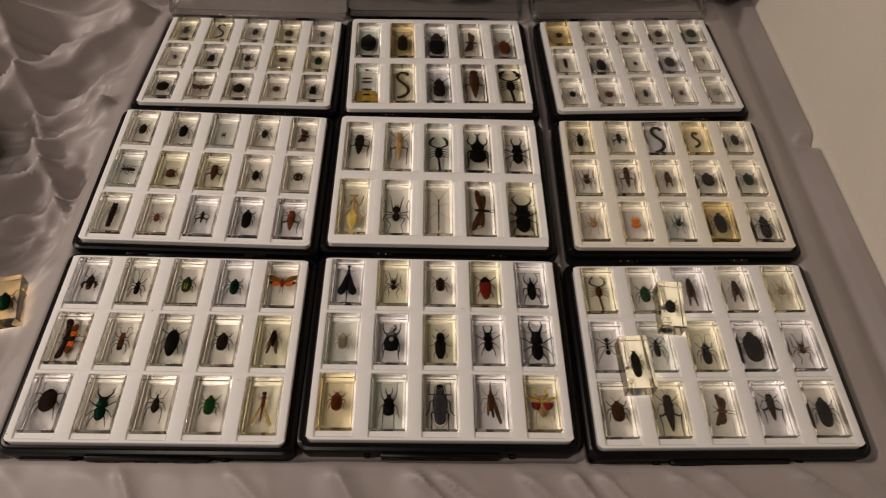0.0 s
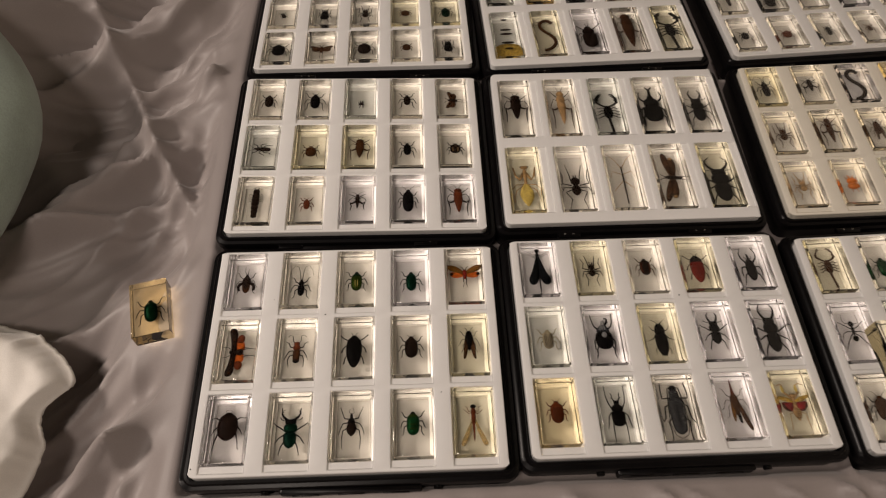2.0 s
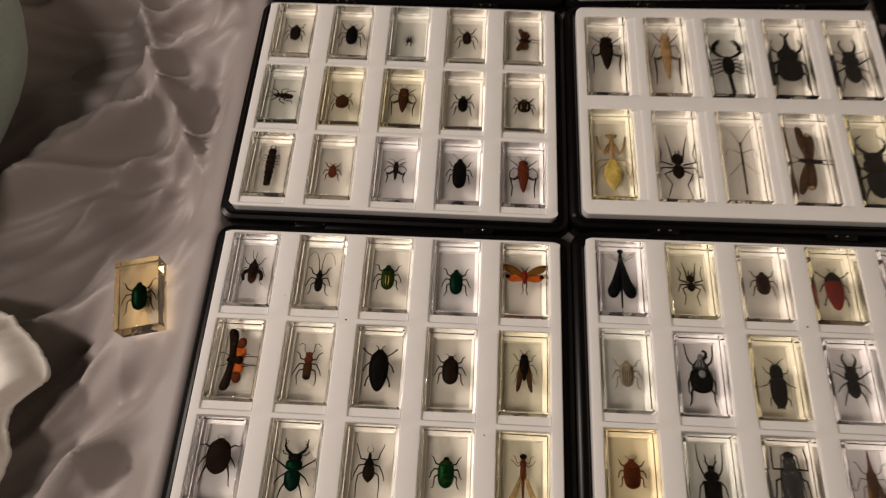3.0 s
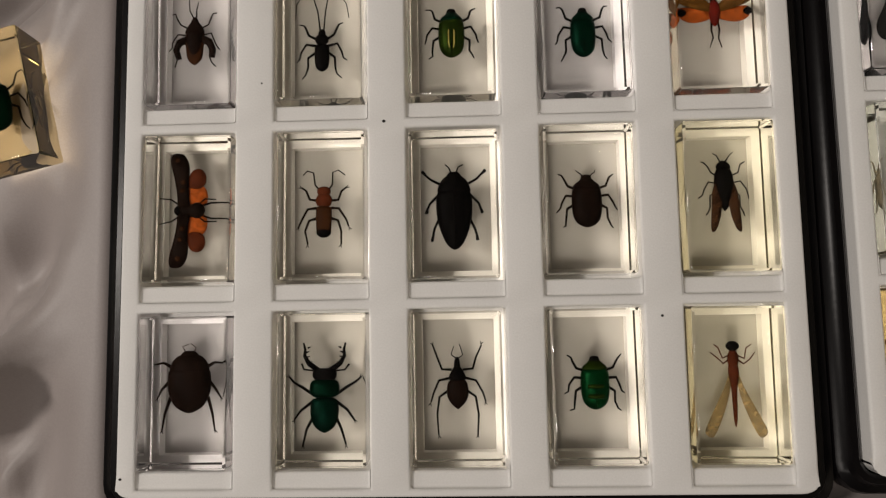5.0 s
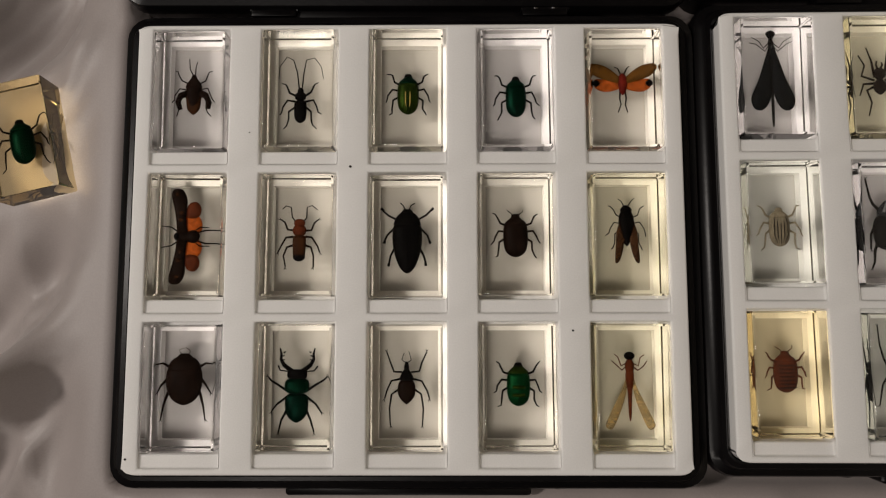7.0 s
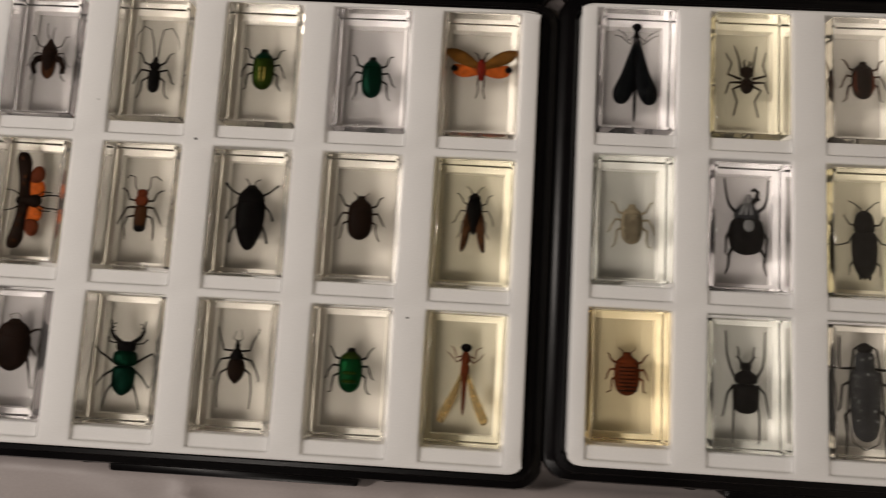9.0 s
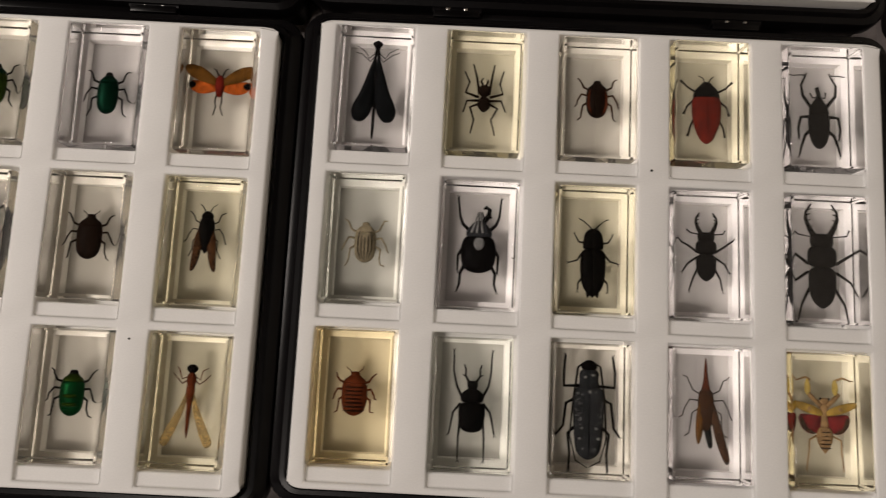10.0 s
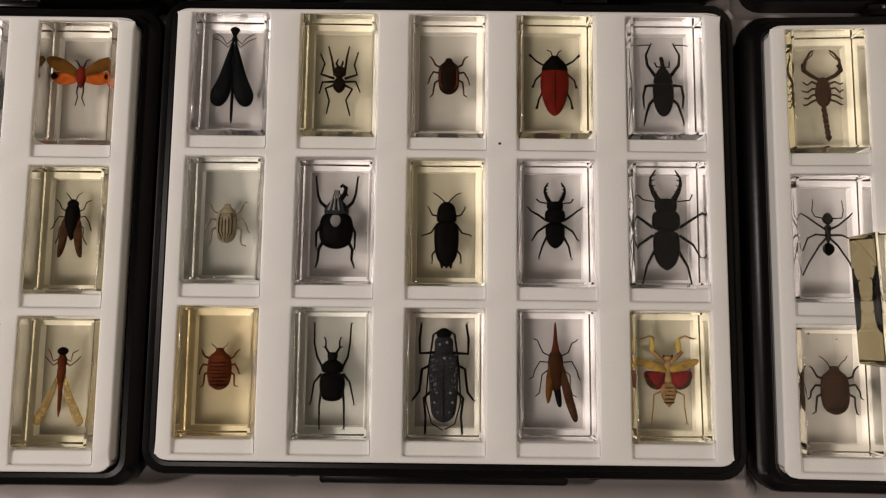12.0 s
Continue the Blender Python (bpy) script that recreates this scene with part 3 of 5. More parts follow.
def beetle(words, L=16, W=8, col="black", head="", thorax="", legs="", reach=6.5, ant=4, horn="", oval=False, y=0.0, front=1.0, hind=1.0, r=0.58, spots="", ant_out=0.6, tail=0.45):
    sp = Specimen("beetle", words)
    head, thorax, legs = head or col, thorax or head or col, legs or ("black" if col in ("green", "emerald", "lime", "teal", "red", "speckle") else col)
    w = W / 2
    if oval:
        sp.body("wing_cases", y - L * 0.5, y + L * 0.30, (tail * w, (0.45 + 0.8 * tail) * w, (0.8 + 0.34 * tail) * w, w, 1.0 * w, 0.97 * w, 0.86 * w), col, 0.6)
        sp.body("thorax", y + L * 0.24, y + L * 0.42, (0.88 * w, 0.86 * w, 0.74 * w, 0.52 * w, 0.4 * w), thorax, 0.6)
        sp.body("head", y + L * 0.38, y + L * 0.5, (0.34 * w, 0.36 * w, 0.33 * w, 0.24 * w), "black" if col in ("green", "emerald", "lime", "red") else head, 0.7)
    else:
        sp.body("wing_cases", y - L * 0.5, y + L * 0.13, (0.45 * w, 0.80 * w, 0.94 * w, 0.99 * w, w, w, 0.97 * w, 0.82 * w), col, 0.6)
        sp.body("thorax", y + L * 0.10, y + L * 0.34, (0.5 * w, 0.84 * w, 0.88 * w, 0.80 * w, 0.55 * w), thorax, 0.62)
        sp.body("head", y + L * 0.31, y + L * 0.46, (0.40 * w, 0.50 * w, 0.42 * w, 0.15 * w), head, 0.6)
    seam = bmesh.new()
    lumps(seam, y - L * 0.46, y + L * 0.10, (0.10, 0.16, 0.16, 0.10), 0.8, 0, 0.55 * w, rings=6, sides=6)
    sp.pieces.append(("seam", seam, MAT["black"]))
    six_legs(sp, w * 0.85, y + L * 0.12, reach, legs, r, front, hind)
    top = y + L * 0.42
    if ant:
        sp.limb("antenna", [(w * 0.2, top), (w * 0.2 + ant * ant_out * 0.45, top + ant * 0.5), (w * 0.2 + ant * ant_out, top + ant * 0.75), (w * 0.2 + ant * ant_out * 1.2, top + ant)], legs, 0.18, 0.1)
    if horn == "fork":
        sp.limb("horn", [(w * 0.25, top), (w * 0.42, top + L * 0.12), (w * 0.3, top + L * 0.22)], head, 0.35, 0.15, jitter=0.1)
    if spots:
        sp.spots([(sx * w * 0.45, y - L * q) for sx in (-1, 1) for q in (0.02, 0.15, 0.28)] + [(0, y + L * 0.22)], spots, max(0.5, w * 0.14), 0.5 * w)
    return sp


def longarm(words, L=19, W=8, col="black", y=-2.0, horn="", arm=10):
    """Beetle or weevil with long raised fore legs."""
    sp = beetle(words, L, W, col, reach=6.0, ant=0, horn=horn, y=y, oval=(horn == "fork"))
    sp.pieces = [p for k, p in enumerate(sp.pieces) if not (p[0] == "leg" and k in (4, 5))]
    t = y + L * 0.3
    sp.limb("foreleg", [(W * 0.3, t), (W * 0.55, t + 2.5), (W * 0.95, t + arm * 0.45), (W * 0.85, t + arm * 0.9), (W * 0.75, t + arm)], col, 0.5, 0.25)
    sp.limb("antenna", [(0.6, y + L * 0.46), (1.5, y + L * 0.5 + 1), (1.2, y + L * 0.5 + 2.5)], col, 0.2, 0.15)
    return sp


def longhorn(words, L=15, W=5, col="black", y=-5.0, ant=17, legs="", curl=True, reach=6.0):
    sp = beetle(words, L, W, col, legs=legs or col, reach=reach, ant=0, y=y)
    t = y + L * 0.44
    if curl:
        sp.limb("antenna", [(0.6, t), (1.2, t + ant * 0.35), (2.6, t + ant * 0.62), (5.5, t + ant * 0.70), (8.2, t + ant * 0.5), (9.0, t + ant * 0.2)], legs or col, 0.22, 0.1)
    else:
        sp.limb("antenna", [(0.8, t), (2.5, t + 2), (5.5, t + 3), (8.5, t - 3), (9, t - 12), (5, t - 22)], legs or col, 0.3, 0.15)
    return sp


def bug(words, L=18, W=8, col="dark", y=0.0, thigh=True, tail="brown"):
    sp = Specimen("bug", words)
    w = W / 2
    sp.body("abdomen", y - L * 0.5, y + L * 0.2, (0.25 * w, 0.7 * w, 0.85 * w, 0.9 * w, w, w, 0.9 * w), tail, 0.45)
    sp.body("wing_cover", y - L * 0.34, y + L * 0.18, (0.2 * w, 0.55 * w, 0.75 * w, 0.85 * w, 0.8 * w), col, 0.5, z=0.8)
    sp.body("thorax", y + L * 0.12, y + L * 0.38, (w, 0.95 * w, 0.7 * w, 0.4 * w), col, 0.55)
    sp.body("head", y + L * 0.35, y + L * 0.47, (0.38 * w, 0.34 * w, 0.15 * w), col, 0.7)
    six_legs(sp, w * 0.8, y + L * 0.14, 6.0, col, 0.35)
    if thigh:
        sp.limb("thigh", [(w * 0.6, y + 0.5), (w + 1.6, y - 0.8), (w + 2.9, y - 3.6), (w + 2.2, y - 6.2)], col, 1.3, 0.7)
    sp.limb("antenna", [(0.5, y + L * 0.46), (1.2, y + L * 0.46 + 2.5), (1.8, y + L * 0.46 + 6)], col, 0.2, 0.12, jitter=1.0)
    return sp


def spider(words, L=9, W=4.6, col="dark", y=0.0, reach=10.0, belly="", fat=1.0):
    sp = Specimen("spider", words)
    belly = belly or col
    w = W / 2
    sp.body("abdomen", y - L * 0.55, y + L * 0.05, (0.3 * w, 0.9 * w * fat, 1.05 * w * fat, 0.9 * w * fat, 0.4 * w), belly, 0.8)
    sp.body("head", y + L * 0.0, y + L * 0.45, (0.5 * w, 0.9 * w, 0.95 * w, 0.6 * w), col, 0.6)
    k = reach
    for pts in (((0.18, 0.0), (0.29, 0.72), (0.39, 1.35)), ((0.2, -0.12), (0.67, 0.02), (0.61, 0.45), (0.71, 1.0)),
                ((0.2, -0.26), (0.61, -0.28), (0.79, -0.75)), ((0.2, -0.4), (0.53, -0.58), (0.3, -1.1), (0.45, -1.7))):
        sp.limb("leg", [(x * k, y + L * 0.1 + q * k * 0.9) for x, q in pts], col, 0.48, 0.2, jitter=0.6)
    sp.limb("palp", [(0.5, y + L * 0.42), (1.2, y + L * 0.42 + 1.6), (0.9, y + L * 0.42 + 2.8)], col, 0.4, 0.25)
    return sp


def scorpion(words, s=1.0, col="brown", y=0.0, claw=1.0):
    sp = Specimen("scorpion", words)
    sp.body("back", y - 5 * s, y + 7 * s, (1.3 * s, 2.5 * s, 3.0 * s, 3.1 * s, 2.8 * s, 2.2 * s, 1.6 * s), col, 0.5)
    for k in range(4):
        q = y + (4.2 - 2.0 * k) * s
        sp.limb("leg", [(2 * s, q), (4.4 * s, q + (0.8 - 0.6 * k) * s), (6.2 * s, q - (0.3 + 0.7 * k) * s), (7.6 * s, q + (0.6 - 1.0 * k) * s)], col, 0.4 * s, 0.2)
    sp.limb("arm", [(1.4 * s, y + 6 * s), (4.8 * s, y + 7.6 * s), (7.0 * s, y + 9.6 * s), (6.6 * s, y + 12 * s)], col, 0.55 * s, 0.8 * s)
    sp.limb("claw", [(6.6 * s, y + 11.5 * s), (6.4 * s, y + 13.5 * s), (4.6 * s, y + 16.5 * s), (3.0 * s, y + 17.4 * s)], col, 1.2 * s * claw, 0.25 * s)
    sp.limb("claw_finger", [(6.2 * s, y + 13.6 * s), (4.0 * s, y + 15.2 * s), (2.8 * s, y + 16.4 * s)], col, 0.5 * s * claw, 0.15 * s)
    for k in range(5):
        sp.body("tail_segment", y - (7.2 + 2.2 * k) * s, y - (4.8 + 2.2 * k) * s, (0.7 * s, 1.05 * s, 1.0 * s, 0.7 * s), col, 0.9, x=0.25 * k * s)
    sp.body("stinger", y - 18.6 * s, y - 15.6 * s, (0.15 * s, 0.6 * s, 1.2 * s, 1.1 * s, 0.5 * s), col, 0.8, x=1.3 * s)
    return sp


def ant(words, s=1.0, col="black", y=2.0):
    sp = Specimen("ant", words)
    sp.body("abdomen", y - 8.5 * s, y - 3.6 * s, (0.4 * s, 1.7 * s, 2.1 * s, 1.8 * s, 0.5 * s), col, 0.8)
    sp.body("thorax", y - 3.8 * s, y + 3 * s, (0.5 * s, 0.8 * s, 1.2 * s, 1.0 * s, 1.4 * s, 0.6 * s), col, 0.8)
    sp.body("head", y + 2.8 * s, y + 7.2 * s, (0.6 * s, 1.7 * s, 1.9 * s, 1.5 * s, 0.7 * s), col, 0.7)
    sp.limb("leg", [(0.6 * s, y + 1), (3.5 * s, y + 2.6 * s), (7.5 * s, y + 5.5 * s), (9 * s, y + 7 * s)], col, 0.35, 0.18)
    sp.limb("leg", [(0.6 * s, y - 1), (4.5 * s, y - 0.8 * s), (7.2 * s, y - 2 * s), (9.2 * s, y - 6.5 * s)], col, 0.35, 0.18)
    sp.limb("leg", [(0.6 * s, y - 2), (3.2 * s, y - 4.5 * s), (6.8 * s, y - 11 * s), (9.0 * s, y - 16 * s)], col, 0.35, 0.18)
    sp.limb("antenna", [(0.9 * s, y + 5 * s), (4.8 * s, y + 5.4 * s), (5.4 * s, y + 8.5 * s), (4.6 * s, y + 12 * s)], col, 0.22, 0.12, jitter=0.8)
    return sp


def winged(words, span=26.0, L=9, fore="wing_olive", hind="wing_orange", col="red_brown", y=2.0, spot="", up=0.0, kind="lanternfly", legs="dark", big=1.5):
    """Spread wings to both sides."""
    sp = Specimen(kind, words)
    h = span / 2
    sp.body("body", y - L * 0.6, y + L * 0.4, (0.4, 1.3, 1.6, 1.9, 1.9, 1.6, 0.7), col, 0.8)
    sp.plate("fore_wing", [(1, y + 1.6), (h * 0.5, y + 3.6 + up), (h * 0.92, y + 4.8 + up), (h, y + 2.6 + up), (h * 0.75, y + 0.6 + up * 0.5), (1.2, y - 0.6)], fore, 0.6)
    sp.plate("hind_wing", [(1, y + 0.4), (h * 0.45, y + 1.0), (h * 0.82, y + 1.0), (h * 0.80, y - 2.4), (h * 0.5, y - 4.0), (1.2, y - 2.6)], hind, 0.0)
    if spot:
        sp.spots([(-h * 0.78, y - 0.6), (h * 0.78, y - 0.6)], spot, big, 0.5)
    sp.limb("leg", [(0.9, y - 3), (1.4, y - L * 0.75), (1.1, y - L * 1.05), (1.7, y - L * 1.4)], legs, 0.3, 0.14)
    sp.limb("antenna", [(0.7, y + L * 0.36), (1.7, y + L * 0.5 + 1.0), (3.2, y + L * 0.5 + 2.0)], legs, 0.28, 0.12)
    return sp


def lobed(words):
    """Lanternfly with dark narrow fore wings and round-ended orange hind wings."""
    sp = Specimen("lanternfly", words)
    sp.body("body", -3.8, 4.6, (1.2, 2.4, 2.7, 2.2, 1.9, 2.0, 1.3), "dark", 0.7)
    sp.body("head", 4.0, 6.4, (1.3, 1.7, 1.5, 0.7), "black", 0.7)
    sp.plate("fore_wing", [(1, 4.6), (6.0, 5.4), (11.0, 6.4), (16.0, 7.6), (18.6, 6.6), (18.2, 3.2), (14.5, 1.4), (9.0, 1.6), (4.0, 1.4), (1.2, 1.0)], "dark", 0.7)
    sp.spots([(-6.0, 3.4), (6.4, 3.6), (-9.5, 4.0), (9.2, 3.4), (16.6, 5.2), (-15.8, 4.6)], "brown", 0.9, 1.0)
    sp.plate("hind_wing", [(1, 1.6), (4.0, 2.0), (8.2, 1.6), (8.8, -1.6), (6.6, -4.2), (3.0, -4.6), (1.2, -3.0)], "wing_orange", 0.0)
    sp.plate("wing_lobe", [(7.4, 1.2), (10.2, 1.8), (13.0, 0.4), (13.6, -2.2), (11.6, -4.0), (8.6, -3.8), (7.2, -1.8)], "red_brown", 0.35)
    sp.limb("leg", [(1.4, -2.0), (2.6, -6.0), (2.4, -9.5), (2.6, -13.0)], "black", 0.3, 0.16)
    sp.limb("leg", [(1.6, -1.0), (3.6, -3.8), (3.8, -7.6)], "black", 0.26, 0.14)
    sp.limb("leg", [(1.4, 4.2), (3.6, 7.2), (4.4, 11.0)], "black", 0.26, 0.12)
    return sp


def folded(words, L=20, col="black", wingcol="wing_brown", y=0.0, spread=5.5, kind="cicada", head=1.0):
    """Wings swept back over the body."""
    sp = Specimen(kind, words)
    sp.body("body", y - L * 0.25, y + L * 0.42, (0.6, 1.6, 2.3, 2.9, 3.1, 2.8, 2.2), col, 0.7)
    sp.body("head", y + L * 0.38, y + L * 0.52, (2.0 * head, 2.3 * head, 1.8 * head, 0.6), col, 0.7)
    sp.plate("wing", [(0.8, y + L * 0.25), (3.6, y + L * 0.1), (spread * 0.85, y - L * 0.25), (spread * 0.9, y - L * 0.55), (spread * 0.55, y - L * 0.5), (1.2, y - L * 0.2)], wingcol, 0.8)
    six_legs(sp, 2.4, y + L * 0.2, 5.5, col, 0.3)
    sp.limb("antenna", [(0.8, y + L * 0.5), (2.0, y + L * 0.5 + 2), (3.0, y + L * 0.5 + 3)], col, 0.2, 0.1)
    return sp


def dragonfly(words, col="red_brown", wingcol="wing_amber", y=3.0, headcol="black"):
    sp = Specimen("dragonfly", words)
    sp.body("abdomen", y - 17, y + 3, (0.3, 0.6, 0.7, 0.8, 0.9, 1.4, 1.7, 1.3), col, 0.9)
    sp.body("thorax", y + 1, y + 6.5, (1.2, 1.7, 1.7, 1.0), col, 0.9)
    sp.body("head", y + 6, y + 9.2, (0.9, 1.9, 2.0, 1.0), headcol, 0.8)
    sp.plate("wing", [(0.6, y + 1.5), (3.0, y - 5), (7.8, y - 14.5), (9.4, y - 18.5), (7.2, y - 20), (4.8, y - 16), (1.6, y - 7)], wingcol, 0.2)
    sp.limb("leg", [(0.8, y + 5), (3.2, y + 4), (4.2, y + 7), (5.8, y + 8)], col, 0.25, 0.12)
    sp.limb("leg", [(0.8, y + 4), (3.0, y + 2.2), (5.0, y + 3.8), (7.0, y + 6)], col, 0.25, 0.12)
    return sp


def damsel(words, y=1.0):
    """Broad black wings closed to a heart."""
    sp = Specimen("damselfly", words)
    sp.body("abdomen", y - 21, y + 8, (0.5, 0.6, 0.6, 0.7, 0.9, 1.2), "black", 0.9)
    sp.plate("wing", [(0.2, y + 13), (2.0, y + 9), (5.6, y - 2), (8.6, y - 9), (7.4, y - 13.5), (3.8, y - 13.8), (0.8, y - 9), (0.1, y)], "wing_black", 0.6)
    sp.body("head", y + 12.5, y + 19, (1.1, 1.2, 0.8, 1.4, 2.0, 0.6), "black", 0.8)
    sp.limb("leg", [(0.6, y + 14), (3.0, y + 11.5), (5.0, y + 14), (8.0, y + 16.5)], "black", 0.22, 0.1)
    sp.limb("leg", [(0.6, y + 13), (2.6, y + 10), (6.0, y + 13), (8.5, y + 14)], "black", 0.22, 0.1)
    return sp


def mantis(words, col="yellow", y=-2.0, s=1.0, flower=False):
    sp = Specimen("mantis", words)
    sp.body("abdomen", y - 17 * s, y + 2 * s, (0.6 * s, 2.4 * s, 4.0 * s, 4.6 * s, 4.2 * s, 2.8 * s, 1.2 * s), col, 0.4)
    sp.body("neck", y + 0.5 * s, y + 14 * s, (1.0 * s, 1.0 * s, 1.0 * s, 1.5 * s, 1.3 * s, 0.8 * s), "tan", 0.8)
    sp.body("head", y + 13.5 * s, y + 16.5 * s, (0.8 * s, 2.3 * s, 2.5 * s, 1.2 * s), "tan", 0.6)
    sp.spots([(-2.2 * s, y + 15.4 * s), (2.2 * s, y + 15.4 * s)], "black", 0.8 * s, 0.6)
    sp.limb("raptor_leg", [(1.0 * s, y + 10 * s), (4.0 * s, y + 4.5 * s), (6.0 * s, y + 8.0 * s), (7.2 * s, y + 15 * s)], "tan", 1.0 * s, 0.4)
    sp.limb("leg", [(1.2 * s, y + 1 * s), (6.5 * s, y + 0.5 * s), (9.5 * s, y - 3 * s), (9.0 * s, y - 10 * s)], "tan", 0.35, 0.18)
    sp.limb("leg", [(1.6 * s, y), (6.5 * s, y - 4 * s), (8.0 * s, y - 9 * s), (8.6 * s, y - 14 * s)], "tan", 0.35, 0.18)
    return sp


def stick(words, y=0.0):
    sp = Specimen("stick_insect", words)
    sp.body("body", y - 24, y + 12, (0.7, 0.5, 0.5, 0.6, 0.6, 0.7, 0.5, 0.9), "dark", 0.9)
    sp.limb("leg", [(0.3, y + 10), (4, y + 17), (9, y + 24)], "tan", 0.25, 0.15, jitter=1.2)
    sp.limb("leg", [(0.3, y + 4), (7, y + 7), (8.5, y + 2)], "tan", 0.25, 0.15, jitter=1.2)
    sp.limb("leg", [(0.3, y - 2), (6, y - 8), (9, y - 11)], "tan", 0.25, 0.15, jitter=1.2)
    return sp


def cricket(words, L=22, W=6, col="brown", y=0.0, legcol=""):
    sp = Specimen("cricket", words)
    w = W / 2
    lc = legcol or col
    sp.body("abdomen", y - L * 0.5, y + L * 0.2, (0.15 * w, 0.45 * w, 0.65 * w, 0.85 * w, w, 0.95 * w), col, 0.7)
    sp.body("thorax", y + L * 0.15, y + L * 0.36, (0.9 * w, w, 0.95 * w, 0.7 * w), col, 0.75)
    sp.body("head", y + L * 0.33, y + L * 0.5, (0.6 * w, 0.85 * w, 0.8 * w, 0.4 * w), col, 0.8)
    sp.limb("hind_leg", [(w * 0.7, y), (w + 2.6, y - 2.5), (w + 4.4, y - 1), (w + 3.4, y - L * 0.35), (w + 3.8, y - L * 0.62)], lc, 0.8, 0.2)
    sp.limb("leg", [(w * 0.7, y + L * 0.2), (w + 2.5, y + L * 0.26), (w + 4.6, y + L * 0.12), (w + 5.6, y - L * 0.02)], lc, 0.35, 0.18)
    sp.limb("leg", [(w * 0.7, y + L * 0.3), (w + 2.8, y + L * 0.42), (w + 5.0, y + L * 0.52)], lc, 0.35, 0.18)
    sp.limb("antenna", [(0.6, y + L * 0.48), (2.4, y + L * 0.62), (5.5, y + L * 0.66)], lc, 0.18, 0.08, jitter=1.0)
    return sp


def worm(words, s=1.0, col="dark", y=0.0, feet=True, r=1.3):
    """Curled in the shape of an S."""
    sp = Specimen("millipede", words)
    pts = [(4.2, 12), (2.2, 15), (-1.5, 15), (-4.2, 12), (-4.2, 8), (-1.8, 4), (1.6, 0.5), (4.0, -3.5), (4.4, -8), (2.0, -12), (-1.5, -14.5), (-4.5, -15)]
    pts = [(x * s, y + q * s, 0) for x, q in pts]
    fine = []
    for (p, q) in zip(pts, pts[1:]):
        fine += [tuple(a + (b - a) * k / 4 for a, b in zip(p, q)) for k in range(4)]
    fine.append(pts[-1])
    bm = bmesh.new()
    tube(bm, fine, [r * (0.8 + 0.3 * (k % 2)) for k in range(len(fine))], 8)
    sp.pieces.append(("body", bm, MAT[col]))
    if feet:
        for k in range(1, len(fine) - 1, 2):
            d = (Vector(fine[k + 1]) - Vector(fine[k - 1])).normalized()
            side = Vector((-d.y, d.x, 0))
            for sgn in (1, -1):
                a = Vector(fine[k])
                bm = bmesh.new()
                tube(bm, [tuple(a), tuple(a + sgn * side * (r + 1.6 * s) + Vector((0, 0, -0.4)))], (0.22, 0.1), 4)
                sp.pieces.append(("foot", bm, MAT[col]))
    return sp


def grub(words, L=22, W=5, col="dark", y=-2.0):
    """Long segmented body with short legs: an earwig or a larva."""
    sp = Specimen("larva", words)
    n = 7
    for k in range(n):
        q0 = y - L / 2 + L * k / n
        sp.body("segment", q0 - 0.4, q0 + L / n + 0.4, (W * 0.3, W * (0.36 + 0.12 * math.sin(math.pi * k / n)), W * (0.36 + 0.12 * math.sin(math.pi * k / n)), W * 0.3), col, 0.7)
    for k in range(4):
        sp.limb("leg", [(W * 0.35, y + 1.5 + 2.2 * k), (W * 0.35 + 2.6, y + 2.4 + 2.2 * k), (W * 0.35 + 3.8, y + 1.0 + 2.2 * k)], col, 0.3, 0.15)
    sp.limb("jaw", [(0.8, y + L / 2), (1.8, y + L / 2 + 1.5), (0.8, y + L / 2 + 3)], col, 0.4, 0.15)
    return sp


def lantern_bug(words):
    """Long snout, wings half open to one side."""
    sp = Specimen("lanternfly", words)
    sp.body("body", -8, 8, (0.8, 2.2, 2.8, 3.0, 2.8, 2.2), "brown", 0.6)
    sp.body("snout", 6, 19, (1.9, 1.4, 0.9, 0.7, 0.5, 0.25), "red_brown", 0.7)
    sp.plate("wing", [(1.0, 5), (3.0, 2), (6.0, -8), (8.2, -17), (6.2, -18), (2.6, -8)], "wing_brown", 0.8, both=False)
    sp.plate("wing", [(-1.0, 5), (-3.4, 0), (-4.0, -8), (-3.0, -12), (-1.2, -6)], "wing_olive", 0.8, both=False)
    sp.plate("hind_wing", [(-1.4, -2), (-0.6, -8), (0.8, -13), (2.2, -12), (1.2, -4)], "wing_black", 0.3, both=False)
    six_legs(sp, 2.4, 4, 7.5, "dark", 0.3)
    return sp


def legs_of(sp, legs, col, r=0.42, tip=0.2, s=1.0, y=0.0, feet=True):
    """Pairs of jointed legs, each with a forked claw at its end."""
    for pts in legs:
        pts = [(x * s, y + q * s) for x, q in pts]
        sp.limb("leg", pts, col, r * s ** 0.5, tip, jitter=0.3)
        if feet:
            (x0, y0), (x1, y1) = pts[-2], pts[-1]
            d = math.hypot(x1 - x0, y1 - y0) or 1.0
            ux, uy = (x1 - x0) / d, (y1 - y0) / d
            for side in (0.5, -0.5):
                sp.limb("claw", [(x1, y1, -0.3), (x1 + ux * 0.9 - uy * side, y1 + uy * 0.9 + ux * side, -0.3)], col, 0.14, 0.07, jitter=0.0)


